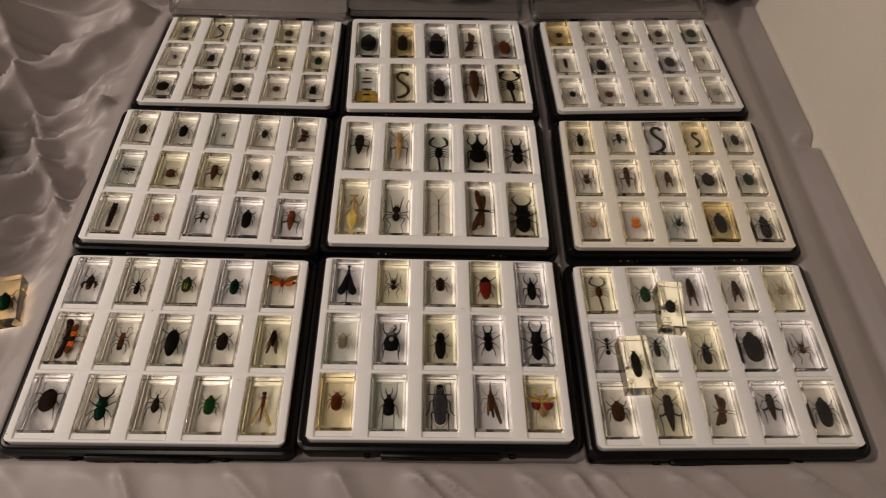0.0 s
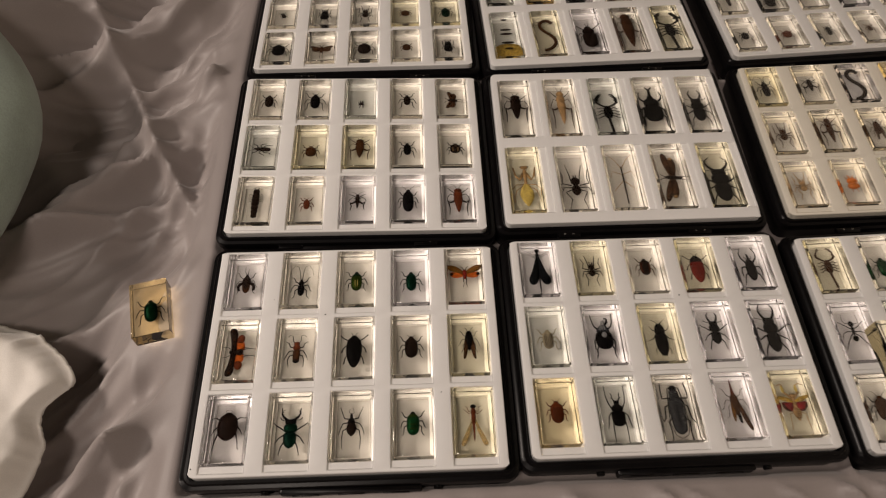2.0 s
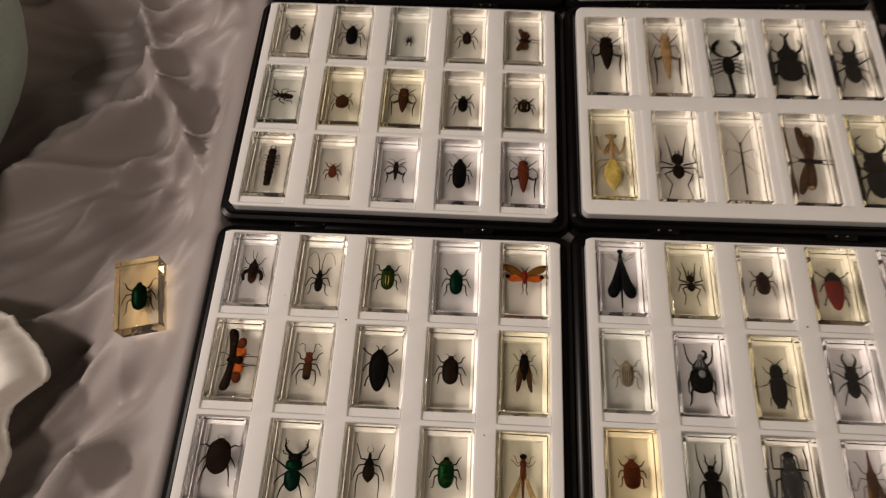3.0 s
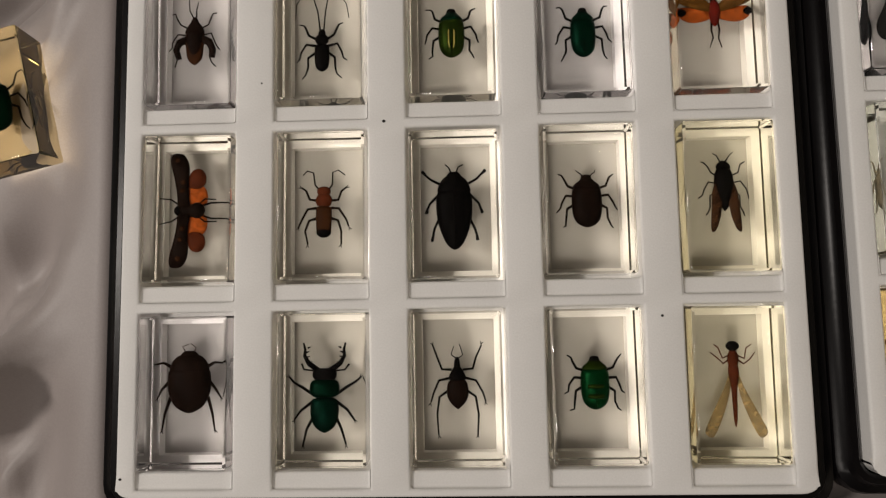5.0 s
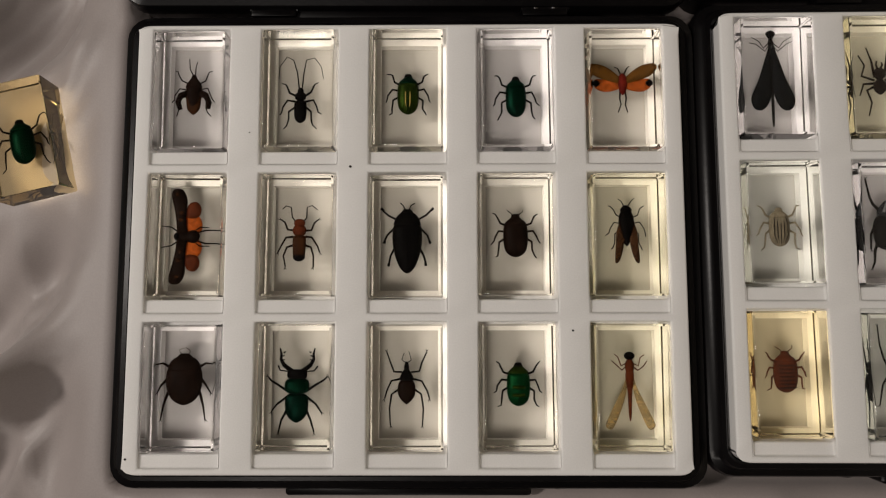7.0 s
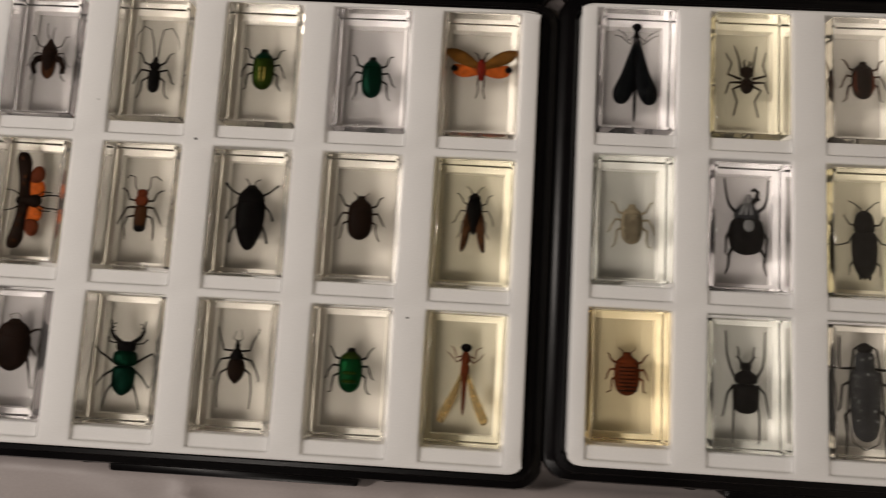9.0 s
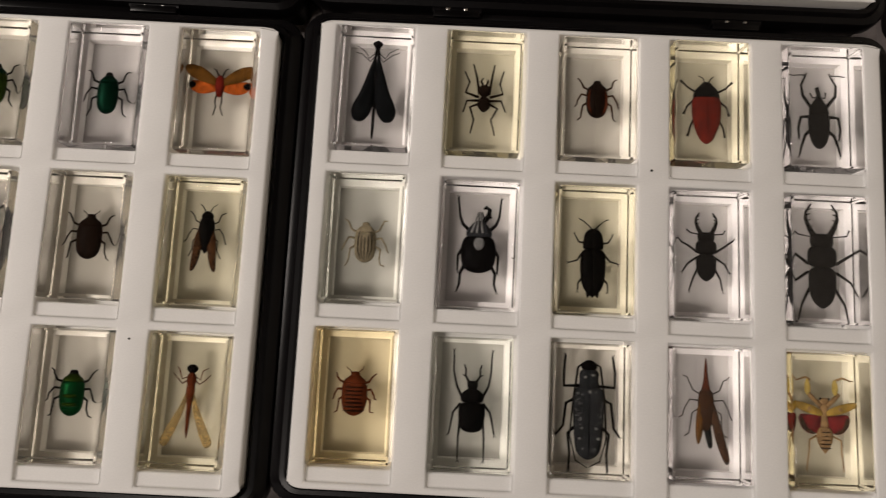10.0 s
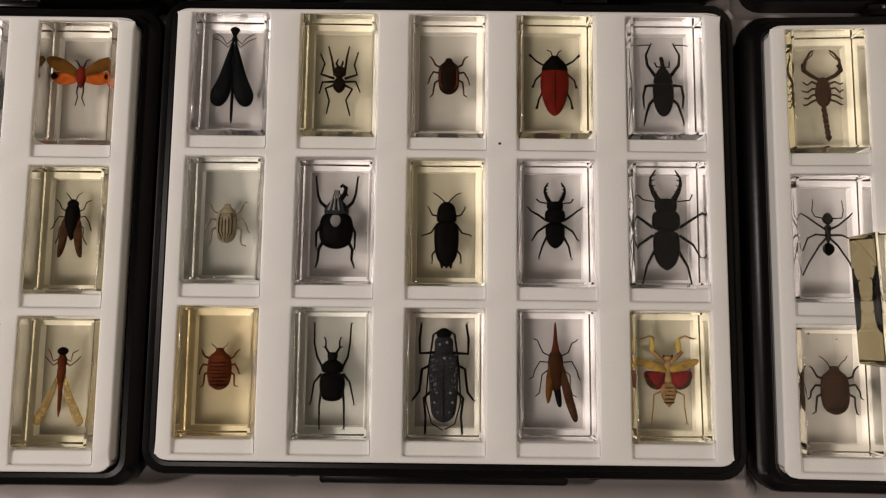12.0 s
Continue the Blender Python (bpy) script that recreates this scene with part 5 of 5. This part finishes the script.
CONTENT = dict(
    a=[
        bug("dark leaf-footed bug", 17, 6.6, "dark", -1), longhorn("black longhorn beetle", 15, 5.0, "black", -6, 18), striped(B("yellow-green flower chafer", 16.5, 8.6, "lime", "emerald", "emerald", reach=5.5, ant=0, oval=True, y=-2.5), -9, 0, (-0.9, 0.9), "yellow", 2.5, 0.26),
        B("emerald flower chafer", 16.5, 8.2, "emerald", reach=5.8, ant=0, oval=True, y=-3), winged("red and orange lanternfly with spread wings", 27, 9, "wing_olive", "wing_orange", "red", 3.0, "black", 2.6),
        rotated(lobed("brown and orange lanternfly with spread wings"), 90), soldier_beetle("brown soldier beetle"),
        jewel("large black jewel beetle"), banded(B("dark reddish-brown shield bug", 17, 9.6, "dark", legs="dark", reach=5.5, ant=3, oval=True, y=-2), (-9.4, -8.6), 2.4, "red", 1.2, 0.4), folded("black cicada with folded wings", 21, "black", "wing_brown", 1.0, 5.2),
        diving_beetle("round black water beetle"), stag("blue-green stag beetle", 1.08, "teal", "emerald", "black", -3.6, 1.1, 1.5, 6.2), assassin("black ground bug"),
        banded(B("bright green flower chafer", 16.5, 9.0, "green", "emerald", "lime", reach=5.4, ant=0, oval=True, y=-1.5), (-5.5, -2.5), 3.2, "lime", 2.6, 0.8), dragonfly("termite-like winged insect with amber wings", y=2.5),
    ],
    b=[
        damsel("black damselfly with closed broad wings"), spider("brown spider", 11, 4.8, "dark", -1.5, 10.5, "dark"), striped(B("dark brown leaf beetle", 15, 8.4, "dark", legs="brown", reach=5.2, ant=0, oval=True, y=-1), -7.5, 3, (-3.4, 3.4), "red_brown", 1.6, 0.6),
        jewel("brick-red jewel beetle", 0.98, "red", "black", "dark", -1.0), snout_weevil("black long-armed weevil"),
        striped(B("grey-brown striped chafer", 15.5, 8.2, "grey", reach=5.6, ant=0, oval=True, y=-2.5), -9, 1.5, (-2.6, -1.3, 0, 1.3, 2.6), "dark", 2.35), goliath("black goliath beetle with a pale shield"), click_beetle("black click beetle"),
        stag("dark stag beetle"), stag("large black stag beetle", 1.52, y=-3.4, wide=0.9),
        banded(B("reddish-brown cockroach nymph", 16, 9.4, "red_brown", reach=4.2, ant=3, oval=True, y=-1), (-7, -5.6, -4.2, -2.8, -1.4, 0, 1.4), 4.2, "dark", 2.9), fork_beetle("black flower beetle with a forked horn"), big_longhorn("grey-speckled black longhorn beetle"),
        lantern_bug("brown snouted lanternfly with half-open wings"), orchid_mantis("flower mantis with crimson and amber wings"),
    ],
    c=[
        scorpion("brown scorpion", 0.95, "brown", -1, 0.45), B("bright green flower chafer", 16, 8.6, "green", reach=5.5, ant=0, oval=True, y=-3), folded("dark winged wasp", 26, "dark", "wing_brown", 0, 4.2, "wasp"), folded("dark brown cicada", 20, "dark", "wing_brown", 0, 4.6), spider("grey-green spider", 8, 4.2, "grey", 0, 9),
        ant("large black ant", 1.0), longhorn("slim dark beetle", 16, 5, "dark", 0, 5, curl=False), longhorn("black longhorn beetle", 20, 7.5, "black", -5, 12, curl=True), B("large round black beetle", 27, 15, "black", reach=5, ant=2, oval=True), spider("brown spider with long legs", 9, 4.8, "brown", -2, 10.5),
        banded(B("brown shield bug", 17, 10, "brown", legs="dark", reach=5.4, ant=5, oval=True), (-6.5, -5.0), 3.6, "dark", 2.4, 0.6), cricket("dark brown mole cricket", 30, 8, "dark", -2), rotated(winged("reddish-brown moth with folded wings", 26, 8, "wing_brown", "wing_brown", "red_brown", 0), 80), cricket("dark cricket", 22, 6.5, "dark", 2), B("black water beetle", 24, 11, "black", reach=6.5, ant=0, oval=True, y=-2),
    ],
    d=[
        B("brown leaf beetle", 14, 7.5, "dark", reach=4.6, ant=0, oval=True), B("black darkling beetle", 17, 8.5, "black", reach=7, ant=3, oval=True), spider("tiny dark spider", 3, 1.8, "dark", -4, 3), B("dark weevil", 12, 6, "dark", reach=6, ant=3, oval=True), rotated(winged("brown fly with spread wings", 20, 9, "wing_brown", "wing_brown", "dark", 0, kind="fly"), 85),
        rotated(B("slim dark beetle", 15, 4.4, "dark", reach=5, ant=8), 85), B("round brown ladybird-like beetle", 11, 9, "brown", reach=4.2, ant=2, oval=True, y=-3), cricket("brown spider cricket", 20, 7.5, "brown", 0), B("small black weevil", 13, 6.4, "black", reach=5.6, ant=2, oval=True, y=-1), B("round beetle with a pale band", 10.5, 9, "dark", reach=4, ant=2, oval=True, y=-1, spots="tan"),
        grub("dark earwig-like larva", 27, 6.4, "dark", -1), B("small reddish weevil", 10, 5.2, "red_brown", reach=4, ant=2, oval=True, y=-2), cricket("small brown grasshopper", 14, 3.4, "dark", 0), B("black oil beetle", 22, 9, "black", reach=5.2, ant=6, oval=True), cricket("reddish-brown cricket", 24, 7.5, "red_brown", 0, "dark"),
    ],
    e=[
        cricket("dark brown katydid", 26, 9, "dark", 4), cricket("tan grasshopper", 36, 7, "tan", 2, "brown"), scorpion("large black scorpion", 1.22, "black", -6, 1.0), rhino("black rhinoceros beetle with a forked horn"), stag("black stag beetle with long mandibles", 1.3, y=-4),
        mantis("yellow-green leaf mantis", "yellow", -4, 1.15), spider("large long-legged spider", 17, 6.6, "dark", -5, 15), stick("thin brown stick insect"), rotated(winged("dark speckled moth with spread wings", 46, 14, "wing_brown", "wing_brown", "dark", 0, "tan", 2.0, "moth"), 85), stag("large black beetle with sickle-shaped antennae", 1.62, y=-8.0, wide=1.05, bow=1.35, tip=2.6),
    ],
    f=[
        longhorn("black longhorn beetle", 19, 6.5, "black", 0, 10), cricket("small dark cricket", 15, 5, "dark", 1), worm("dark curled millipede", 1.15, "dark", 0, False, 2.0), worm("small brown caterpillar", 0.65, "brown", 0, False, 1.6), B("dark shield bug", 15, 8, "dark", reach=5.5, ant=3, oval=True),
        spider("brown crab-like spider", 12, 5.6, "brown", 0, 10.5), cricket("brown grasshopper", 27, 6, "brown", 2), folded("brown cicada", 19, "brown", "wing_brown", 0, 4), B("dark round beetle", 17, 12, "dark", reach=4.8, ant=3, oval=True), B("bright green beetle", 16, 10, "green", reach=5.5, ant=0, oval=True),
        spider("tan spider", 10, 5.2, "tan", 0, 10), spider("orange tick-like spider", 11, 8.0, "orange", 0, 6, "orange", 1.15), spider("green-grey spider", 8, 4.4, "emerald", 0, 8.5), B("dark beetle with long legs", 24, 11, "black", reach=6, ant=4, oval=True), longhorn("black longhorn beetle with curved antennae", 27, 10, "black", -4, 12),
    ],
    g=[
        spider("dark tarantula", 14, 6, "dark", 0, 10), worm("dark centipede", 0.95, "dark", 0, True, 1.4), B("black weevil", 14, 7, "black", reach=5, ant=2, oval=True), B("brown round beetle", 13, 10, "brown", reach=4.5, ant=2, oval=True), B("small black beetle", 13, 6, "black", reach=4.5, ant=2, oval=True),
        rotated(B("small brown beetle", 9, 4, "dark", reach=2.4, ant=2), 20), spider("dark fat spider", 14, 7, "black", 0, 9, "black", 1.2), spider("dark spider", 12, 6, "dark", 1, 10), B("squat brown beetle", 9, 9, "brown", reach=3, ant=1, oval=True), B("dark green beetle", 16, 9, "emerald", reach=4.5, ant=2, oval=True),
        B("black dung beetle", 16, 13, "black", reach=6, ant=2, oval=True), winged("brown moth with spread wings", 22, 10, "wing_brown", "wing_brown", "brown", 0, kind="moth"), B("round black beetle", 16, 13, "dark", reach=6, ant=3, oval=True), B("small tan beetle", 10, 8, "brown", reach=3, ant=1, oval=True), spider("black crab-like beetle", 15, 7, "black", 0, 8, "black", 1.2),
    ],
    h=[
        B("large oval black cockroach", 30, 17, "black", reach=1.5, ant=0, oval=True, y=-2), longarm("dark cicada with long legs", 30, 12, "dark", -1, "", 13), longarm("large black stag beetle", 40, 17, "black", -2, "", 16), rotated(winged("dark moth with folded wings", 36, 14, "wing_brown", "wing_brown", "dark", 0, kind="moth"), 80), longarm("reddish-brown long-armed beetle", 24, 13, "red_brown", -8, "fork", 24),
        life_cycle("row of small larval stages"), worm("curled brown centipede", 1.35, "brown", 0, True, 1.8), longarm("dark katydid", 30, 13, "dark", -4, "", 16), cricket("large brown grasshopper", 46, 11, "brown", 2), scorpion("large dark scorpion", 1.5, "black", -2, 1.5),
    ],
    i=[
        B("brown round bug", 11, 9, "brown", reach=5, ant=2, oval=True), B("reddish-brown bug", 12, 8, "red_brown", reach=5, ant=2, oval=True), B("dark round beetle", 11, 9, "dark", reach=4, ant=2, oval=True), B("dark brown beetle", 15, 10, "dark", reach=4.6, ant=2, oval=True), B("bright green oval beetle", 18, 13, "green", reach=4, ant=2, oval=True),
        grub("dark larva", 17, 5, "dark", 0), longarm("black stag beetle", 23, 12, "black", -3, "", 9), spider("tiny dark spider", 6, 3.4, "dark", -2, 3.5), B("large dark beetle", 20, 13, "dark", reach=6, ant=5, oval=True), grub("tiny brown larva", 10, 2.6, "brown", 0),
        B("black round bug", 11, 8, "black", reach=5, ant=2, oval=True), B("reddish bug", 11, 10, "red_brown", reach=4, ant=2, oval=True, y=-1), B("slim black bug", 15, 5.6, "black", reach=4, ant=2), B("small brown bug", 9, 5, "brown", reach=4, ant=3), B("small grey beetle", 12, 8, "grey", legs="dark", reach=3.4, ant=2, oval=True),
    ],
)


# ---- resin blocks ----
BLOCKS = {}


def block_mesh(w, h, t, tint):
    """Cast block with softly rounded edges."""
    if (w, h, t, tint) not in BLOCKS:
        bm = bmesh.new()
        box(bm, -w / 2 * MM, w / 2 * MM, -h / 2 * MM, h / 2 * MM, -t / 2 * MM, t / 2 * MM, 0.8 * MM)
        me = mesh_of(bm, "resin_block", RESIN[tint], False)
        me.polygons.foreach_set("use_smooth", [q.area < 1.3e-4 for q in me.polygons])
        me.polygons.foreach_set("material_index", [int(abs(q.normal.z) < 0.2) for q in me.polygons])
        BLOCKS[w, h, t, tint] = me
    return BLOCKS[w, h, t, tint]


def resin_block(sp, m, tint, where, w=BLOCK_W, h=SMALL_H, t=BLOCK_T, group="resin specimen blocks", depth=-1.0):
    block = new("resin_block", block_mesh(w, h, t, tint))
    block.matrix_basis = m
    block.visible_shadow = False
    words = "%s resin block with a %s" % (TINT_WORDS[tint], sp.words)
    while len((words + " " + where).split()) > 12 and len(sp.words.split()) > 2:
        sp.words = " ".join(sp.words.split()[:-2]) if sp.words.split()[-2] in ("with", "spread", "folded", "forked", "closed", "half-open", "curved", "long") else " ".join(sp.words.split()[1:])
        words = "%s resin block with a %s" % (TINT_WORDS[tint], sp.words)
    tagged(block, words + " " + where, "specimen block", group)
    first = None
    for name, bm, mat in sp.pieces:
        if first is None:
            first = part(sp.kind, bm, mat, block, sp.words)
            first.location.z = depth * MM
        else:
            part(name, bm, mat, first)
    return block


GROW = dict(a=0.99, b=0.98, c=1.06, d=1.02, e=1.12, f=1.04, g=1.0, h=1.10, i=0.92)


# how far above the middle of its block each specimen lies, in millimetres
RAISE = dict(a=(1, 1, 1.5, 1, 1, 0, 0, 0.5, 2, 0, 2, 0, 0, 2, 1), b=(0.5, 1, 2, 0, 0, 1, 0, 0, 0, 0, 1.5, 0, 0, 1, 0))


def grown(sp, s, up=0.0):
    for _, bm, _ in sp.pieces:
        bmesh.ops.translate(bm, vec=(0, up * MM, 0), verts=bm.verts)
        bmesh.ops.scale(bm, vec=(s, s, 1.0), verts=bm.verts)


for key, things in CONTENT.items():
    ten = key in "eh"
    tints = TINTS[key].replace(" ", "")
    rows = ROWS_10 if ten else ROWS_15
    for k, sp in enumerate(things):
        grown(sp, GROW[key], RAISE[key][k] if key in RAISE else 0.0)
        x, y = COLS[k % 5] + rng.uniform(-0.4, 0.4), rows[k // 5] + rng.uniform(-0.4, 0.4)
        m = PLACE[key] @ pose(x * MM, y * MM, (-DEPTH + BLOCK_T / 2 + 0.03) * MM, 0, 0, rng.uniform(-0.5, 0.5))
        resin_block(sp, m, tints[k], "in a case", h=LARGE_H if ten else SMALL_H)

# two blocks laid across those in the case beside the wall, and one on the sheet
ON_TOP = (-DEPTH + BLOCK_T + BLOCK_T / 2 + 0.1) * MM
resin_block(B("small round black beetle", 13, 9, "black", reach=3.5, ant=2, oval=True), PLACE["c"] @ pose(-0.0285, 0.0345, ON_TOP, 0, 0, -5), "y", "laid on others", w=21.0, h=45.0, group="loose specimen blocks")
resin_block(B("slim black beetle", 24, 8, "black", reach=3.5, ant=2, oval=True), PLACE["c"] @ pose(-0.0680, -0.0200, ON_TOP, 0, 0, 2), "y", "laid on others", w=24.0, h=47.0, group="loose specimen blocks")
resin_block(B("emerald flower chafer", 19, 10, "emerald", legs="black", reach=7.5, ant=0, oval=True, y=-1), pose(-0.3675, 0.4885, 0.0142, -1.5, 2.0, 14), "s", "on the sheet", w=27.6, h=47.0, t=14.6, group="loose specimen blocks")

# ---- cushion and cloth beside the cases ----
cushion = tagged(new("cushion"), "pale teal velvet cushion with dark piping, lying on the bed", "cushion")
CX, CY, CZ = -0.685, 0.610, 0.055


def cushion_shell(rx, ry, rz, dz=0.0):
    bm = bmesh.new()
    rings = []
    for k in range(1, 24):
        a = math.pi * k / 24 - math.pi / 2
        ring = []
        for q in range(64):
            t = 2 * math.pi * q / 64
            c, s = math.cos(t), math.sin(t)
            puff = math.cos(a) ** 0.55
            wob = 1 + 0.02 * math.sin(5 * t + 1)
            ring.append((CX + rx * wob * puff * math.copysign(abs(c) ** 0.85, c), CY + ry * wob * puff * math.copysign(abs(s) ** 0.85, s),
                         CZ + dz + rz * math.copysign(abs(math.sin(a)) ** 0.9, a) + 0.004 * noise.noise((c * 3, s * 3, a * 2))))
        rings.append(ring)
    loft(bm, rings)
    return bm


part("cover", cushion_shell(0.20, 0.20, 0.075), M_CUSHION, cushion, "pale teal velvet cover")
for rad, z in ((0.180, 0.098), (0.110, 0.122)):
    bm = bmesh.new()
    ring = [(CX + rad * math.cos(t), CY + 1.15 * rad * math.sin(t), z) for t in (2 * math.pi * k / 48 for k in range(48))]
    for k in range(48):
        rod(bm, ring[k], ring[(k + 1) % 48], 0.006, 8)
    part("piping", bm, M_CUSHION_DARK, cushion, "dark teal piping")


def cloth_height(u, v):
    """Folds of the crumpled cloth."""
    return 0.016 * max(0, ridged(*turn(u, v, 20), 11, 5, 4.0)) ** 2 + 0.010 * max(0, ridged(*turn(u, v, -40), 16, 7, 1.3)) + 0.0025 * noise.noise((u * 70, v * 70, 1.0))


rim = soft_outline([(-0.416, 0.437), (-0.436, 0.462), (-0.461, 0.477), (-0.52, 0.485), (-0.58, 0.45), (-0.60, 0.39), (-0.56, 0.33), (-0.50, 0.30), (-0.44, 0.31), (-0.430, 0.350), (-0.424, 0.386), (-0.432, 0.413)], 14)
CCX, CCY, RINGS = -0.50, 0.395, 44
verts, faces = [(CCX, CCY, 0.03)], []
for k in range(1, RINGS + 1):
    f = k / RINGS
    for q, (x, y) in enumerate(rim):
        fray = 1 + (0.012 * noise.noise((q * 0.9, 0, 1)) + 0.02 * noise.noise((q * 0.25, 3, 1))) * f
        px, py = CCX + (x - CCX) * f * fray, CCY + (y - CCY) * f * fray
        lift = smooth(1.0, 0.80, f)
        verts.append((px, py, max(0.004, sheet_height(px, py)) + 0.005 + lift * (0.006 + cloth_height(px, py)) + 0.004 * noise.noise((px * 30, py * 30, 5))))
n = len(rim)
for q in range(n):
    faces.append((0, 1 + q, 1 + (q + 1) % n))
for k in range(RINGS - 1):
    for q in range(n):
        a, b = 1 + k * n + q, 1 + k * n + (q + 1) % n
        faces.append((a, a + n, b + n, b))
me = bpy.data.meshes.new("cloth")
me.from_pydata(verts, [], faces)
me.polygons.foreach_set("use_smooth", [True] * len(faces))
me.materials.append(M_CLOTH)
cloth = tagged(new("cloth", me), "crumpled white terry cloth lying on the satin sheet", "cloth")
thick = cloth.modifiers.new("thickness", "SOLIDIFY")
thick.thickness, thick.offset = 0.004, -1

# ---- specks of dust on the inserts ----
for key, spots in dict(a=((-22, 29.5, 0.5), (62, -33, 0.4), (-61, 43, 0.25), (-104, -80, 0.4)), b=((20, 33, 0.5), (-30, -2, 0.3)), c=((-96, -33, 0.4), (-86, -35, 0.3))).items():
    for x, y, r in spots:
        bm = bmesh.new()
        lumps(bm, -r, r, (0.1, r, r * 1.1, r, 0.1), 0.5, rings=6, sides=7)
        ob = new("speck", mesh_of(bm, "speck", M_SPECK))
        ob.matrix_basis = PLACE[key] @ pose(x * MM, y * MM, 0.15 * MM)
        tagged(ob, "tiny dark speck of dirt on the white insert", "speck", "specks")

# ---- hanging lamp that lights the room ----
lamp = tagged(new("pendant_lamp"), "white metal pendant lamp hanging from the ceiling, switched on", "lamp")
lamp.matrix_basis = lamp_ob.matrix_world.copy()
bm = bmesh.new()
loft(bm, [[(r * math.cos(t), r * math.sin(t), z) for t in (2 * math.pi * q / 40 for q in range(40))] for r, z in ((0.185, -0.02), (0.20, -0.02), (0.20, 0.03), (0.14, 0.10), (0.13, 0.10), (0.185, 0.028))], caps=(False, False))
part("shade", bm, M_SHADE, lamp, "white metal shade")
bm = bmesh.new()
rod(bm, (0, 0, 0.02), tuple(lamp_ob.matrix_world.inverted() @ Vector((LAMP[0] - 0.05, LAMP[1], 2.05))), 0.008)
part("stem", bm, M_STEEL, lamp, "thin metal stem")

# invented fixture for the added fill lamp, set where blocks don't mirror it
light = tagged(new("ceiling_light"), "round ceiling light with a white drum shade, switched on", "lamp")
light.matrix_basis = fill_ob.matrix_world.copy()
bm = bmesh.new()
loft(bm, [[(r * math.cos(t), r * math.sin(t), z) for t in (2 * math.pi * q / 56 for q in range(56))] for r, z in ((0.180, -0.015), (0.190, -0.015), (0.195, 0.0), (0.195, 0.05), (0.03, 0.07), (0.03, 0.064), (0.180, 0.044))], caps=(False, False))
part("shade", bm, M_SHADE, light, "white metal drum shade")
bm = bmesh.new()
rod(bm, (0, 0, 0.066), tuple(fill_ob.matrix_world.inverted() @ Vector((FILL_LAMP[0], FILL_LAMP[1] - 0.02, 2.05))), 0.012)
part("stem", bm, M_STEEL, light, "short metal stem")
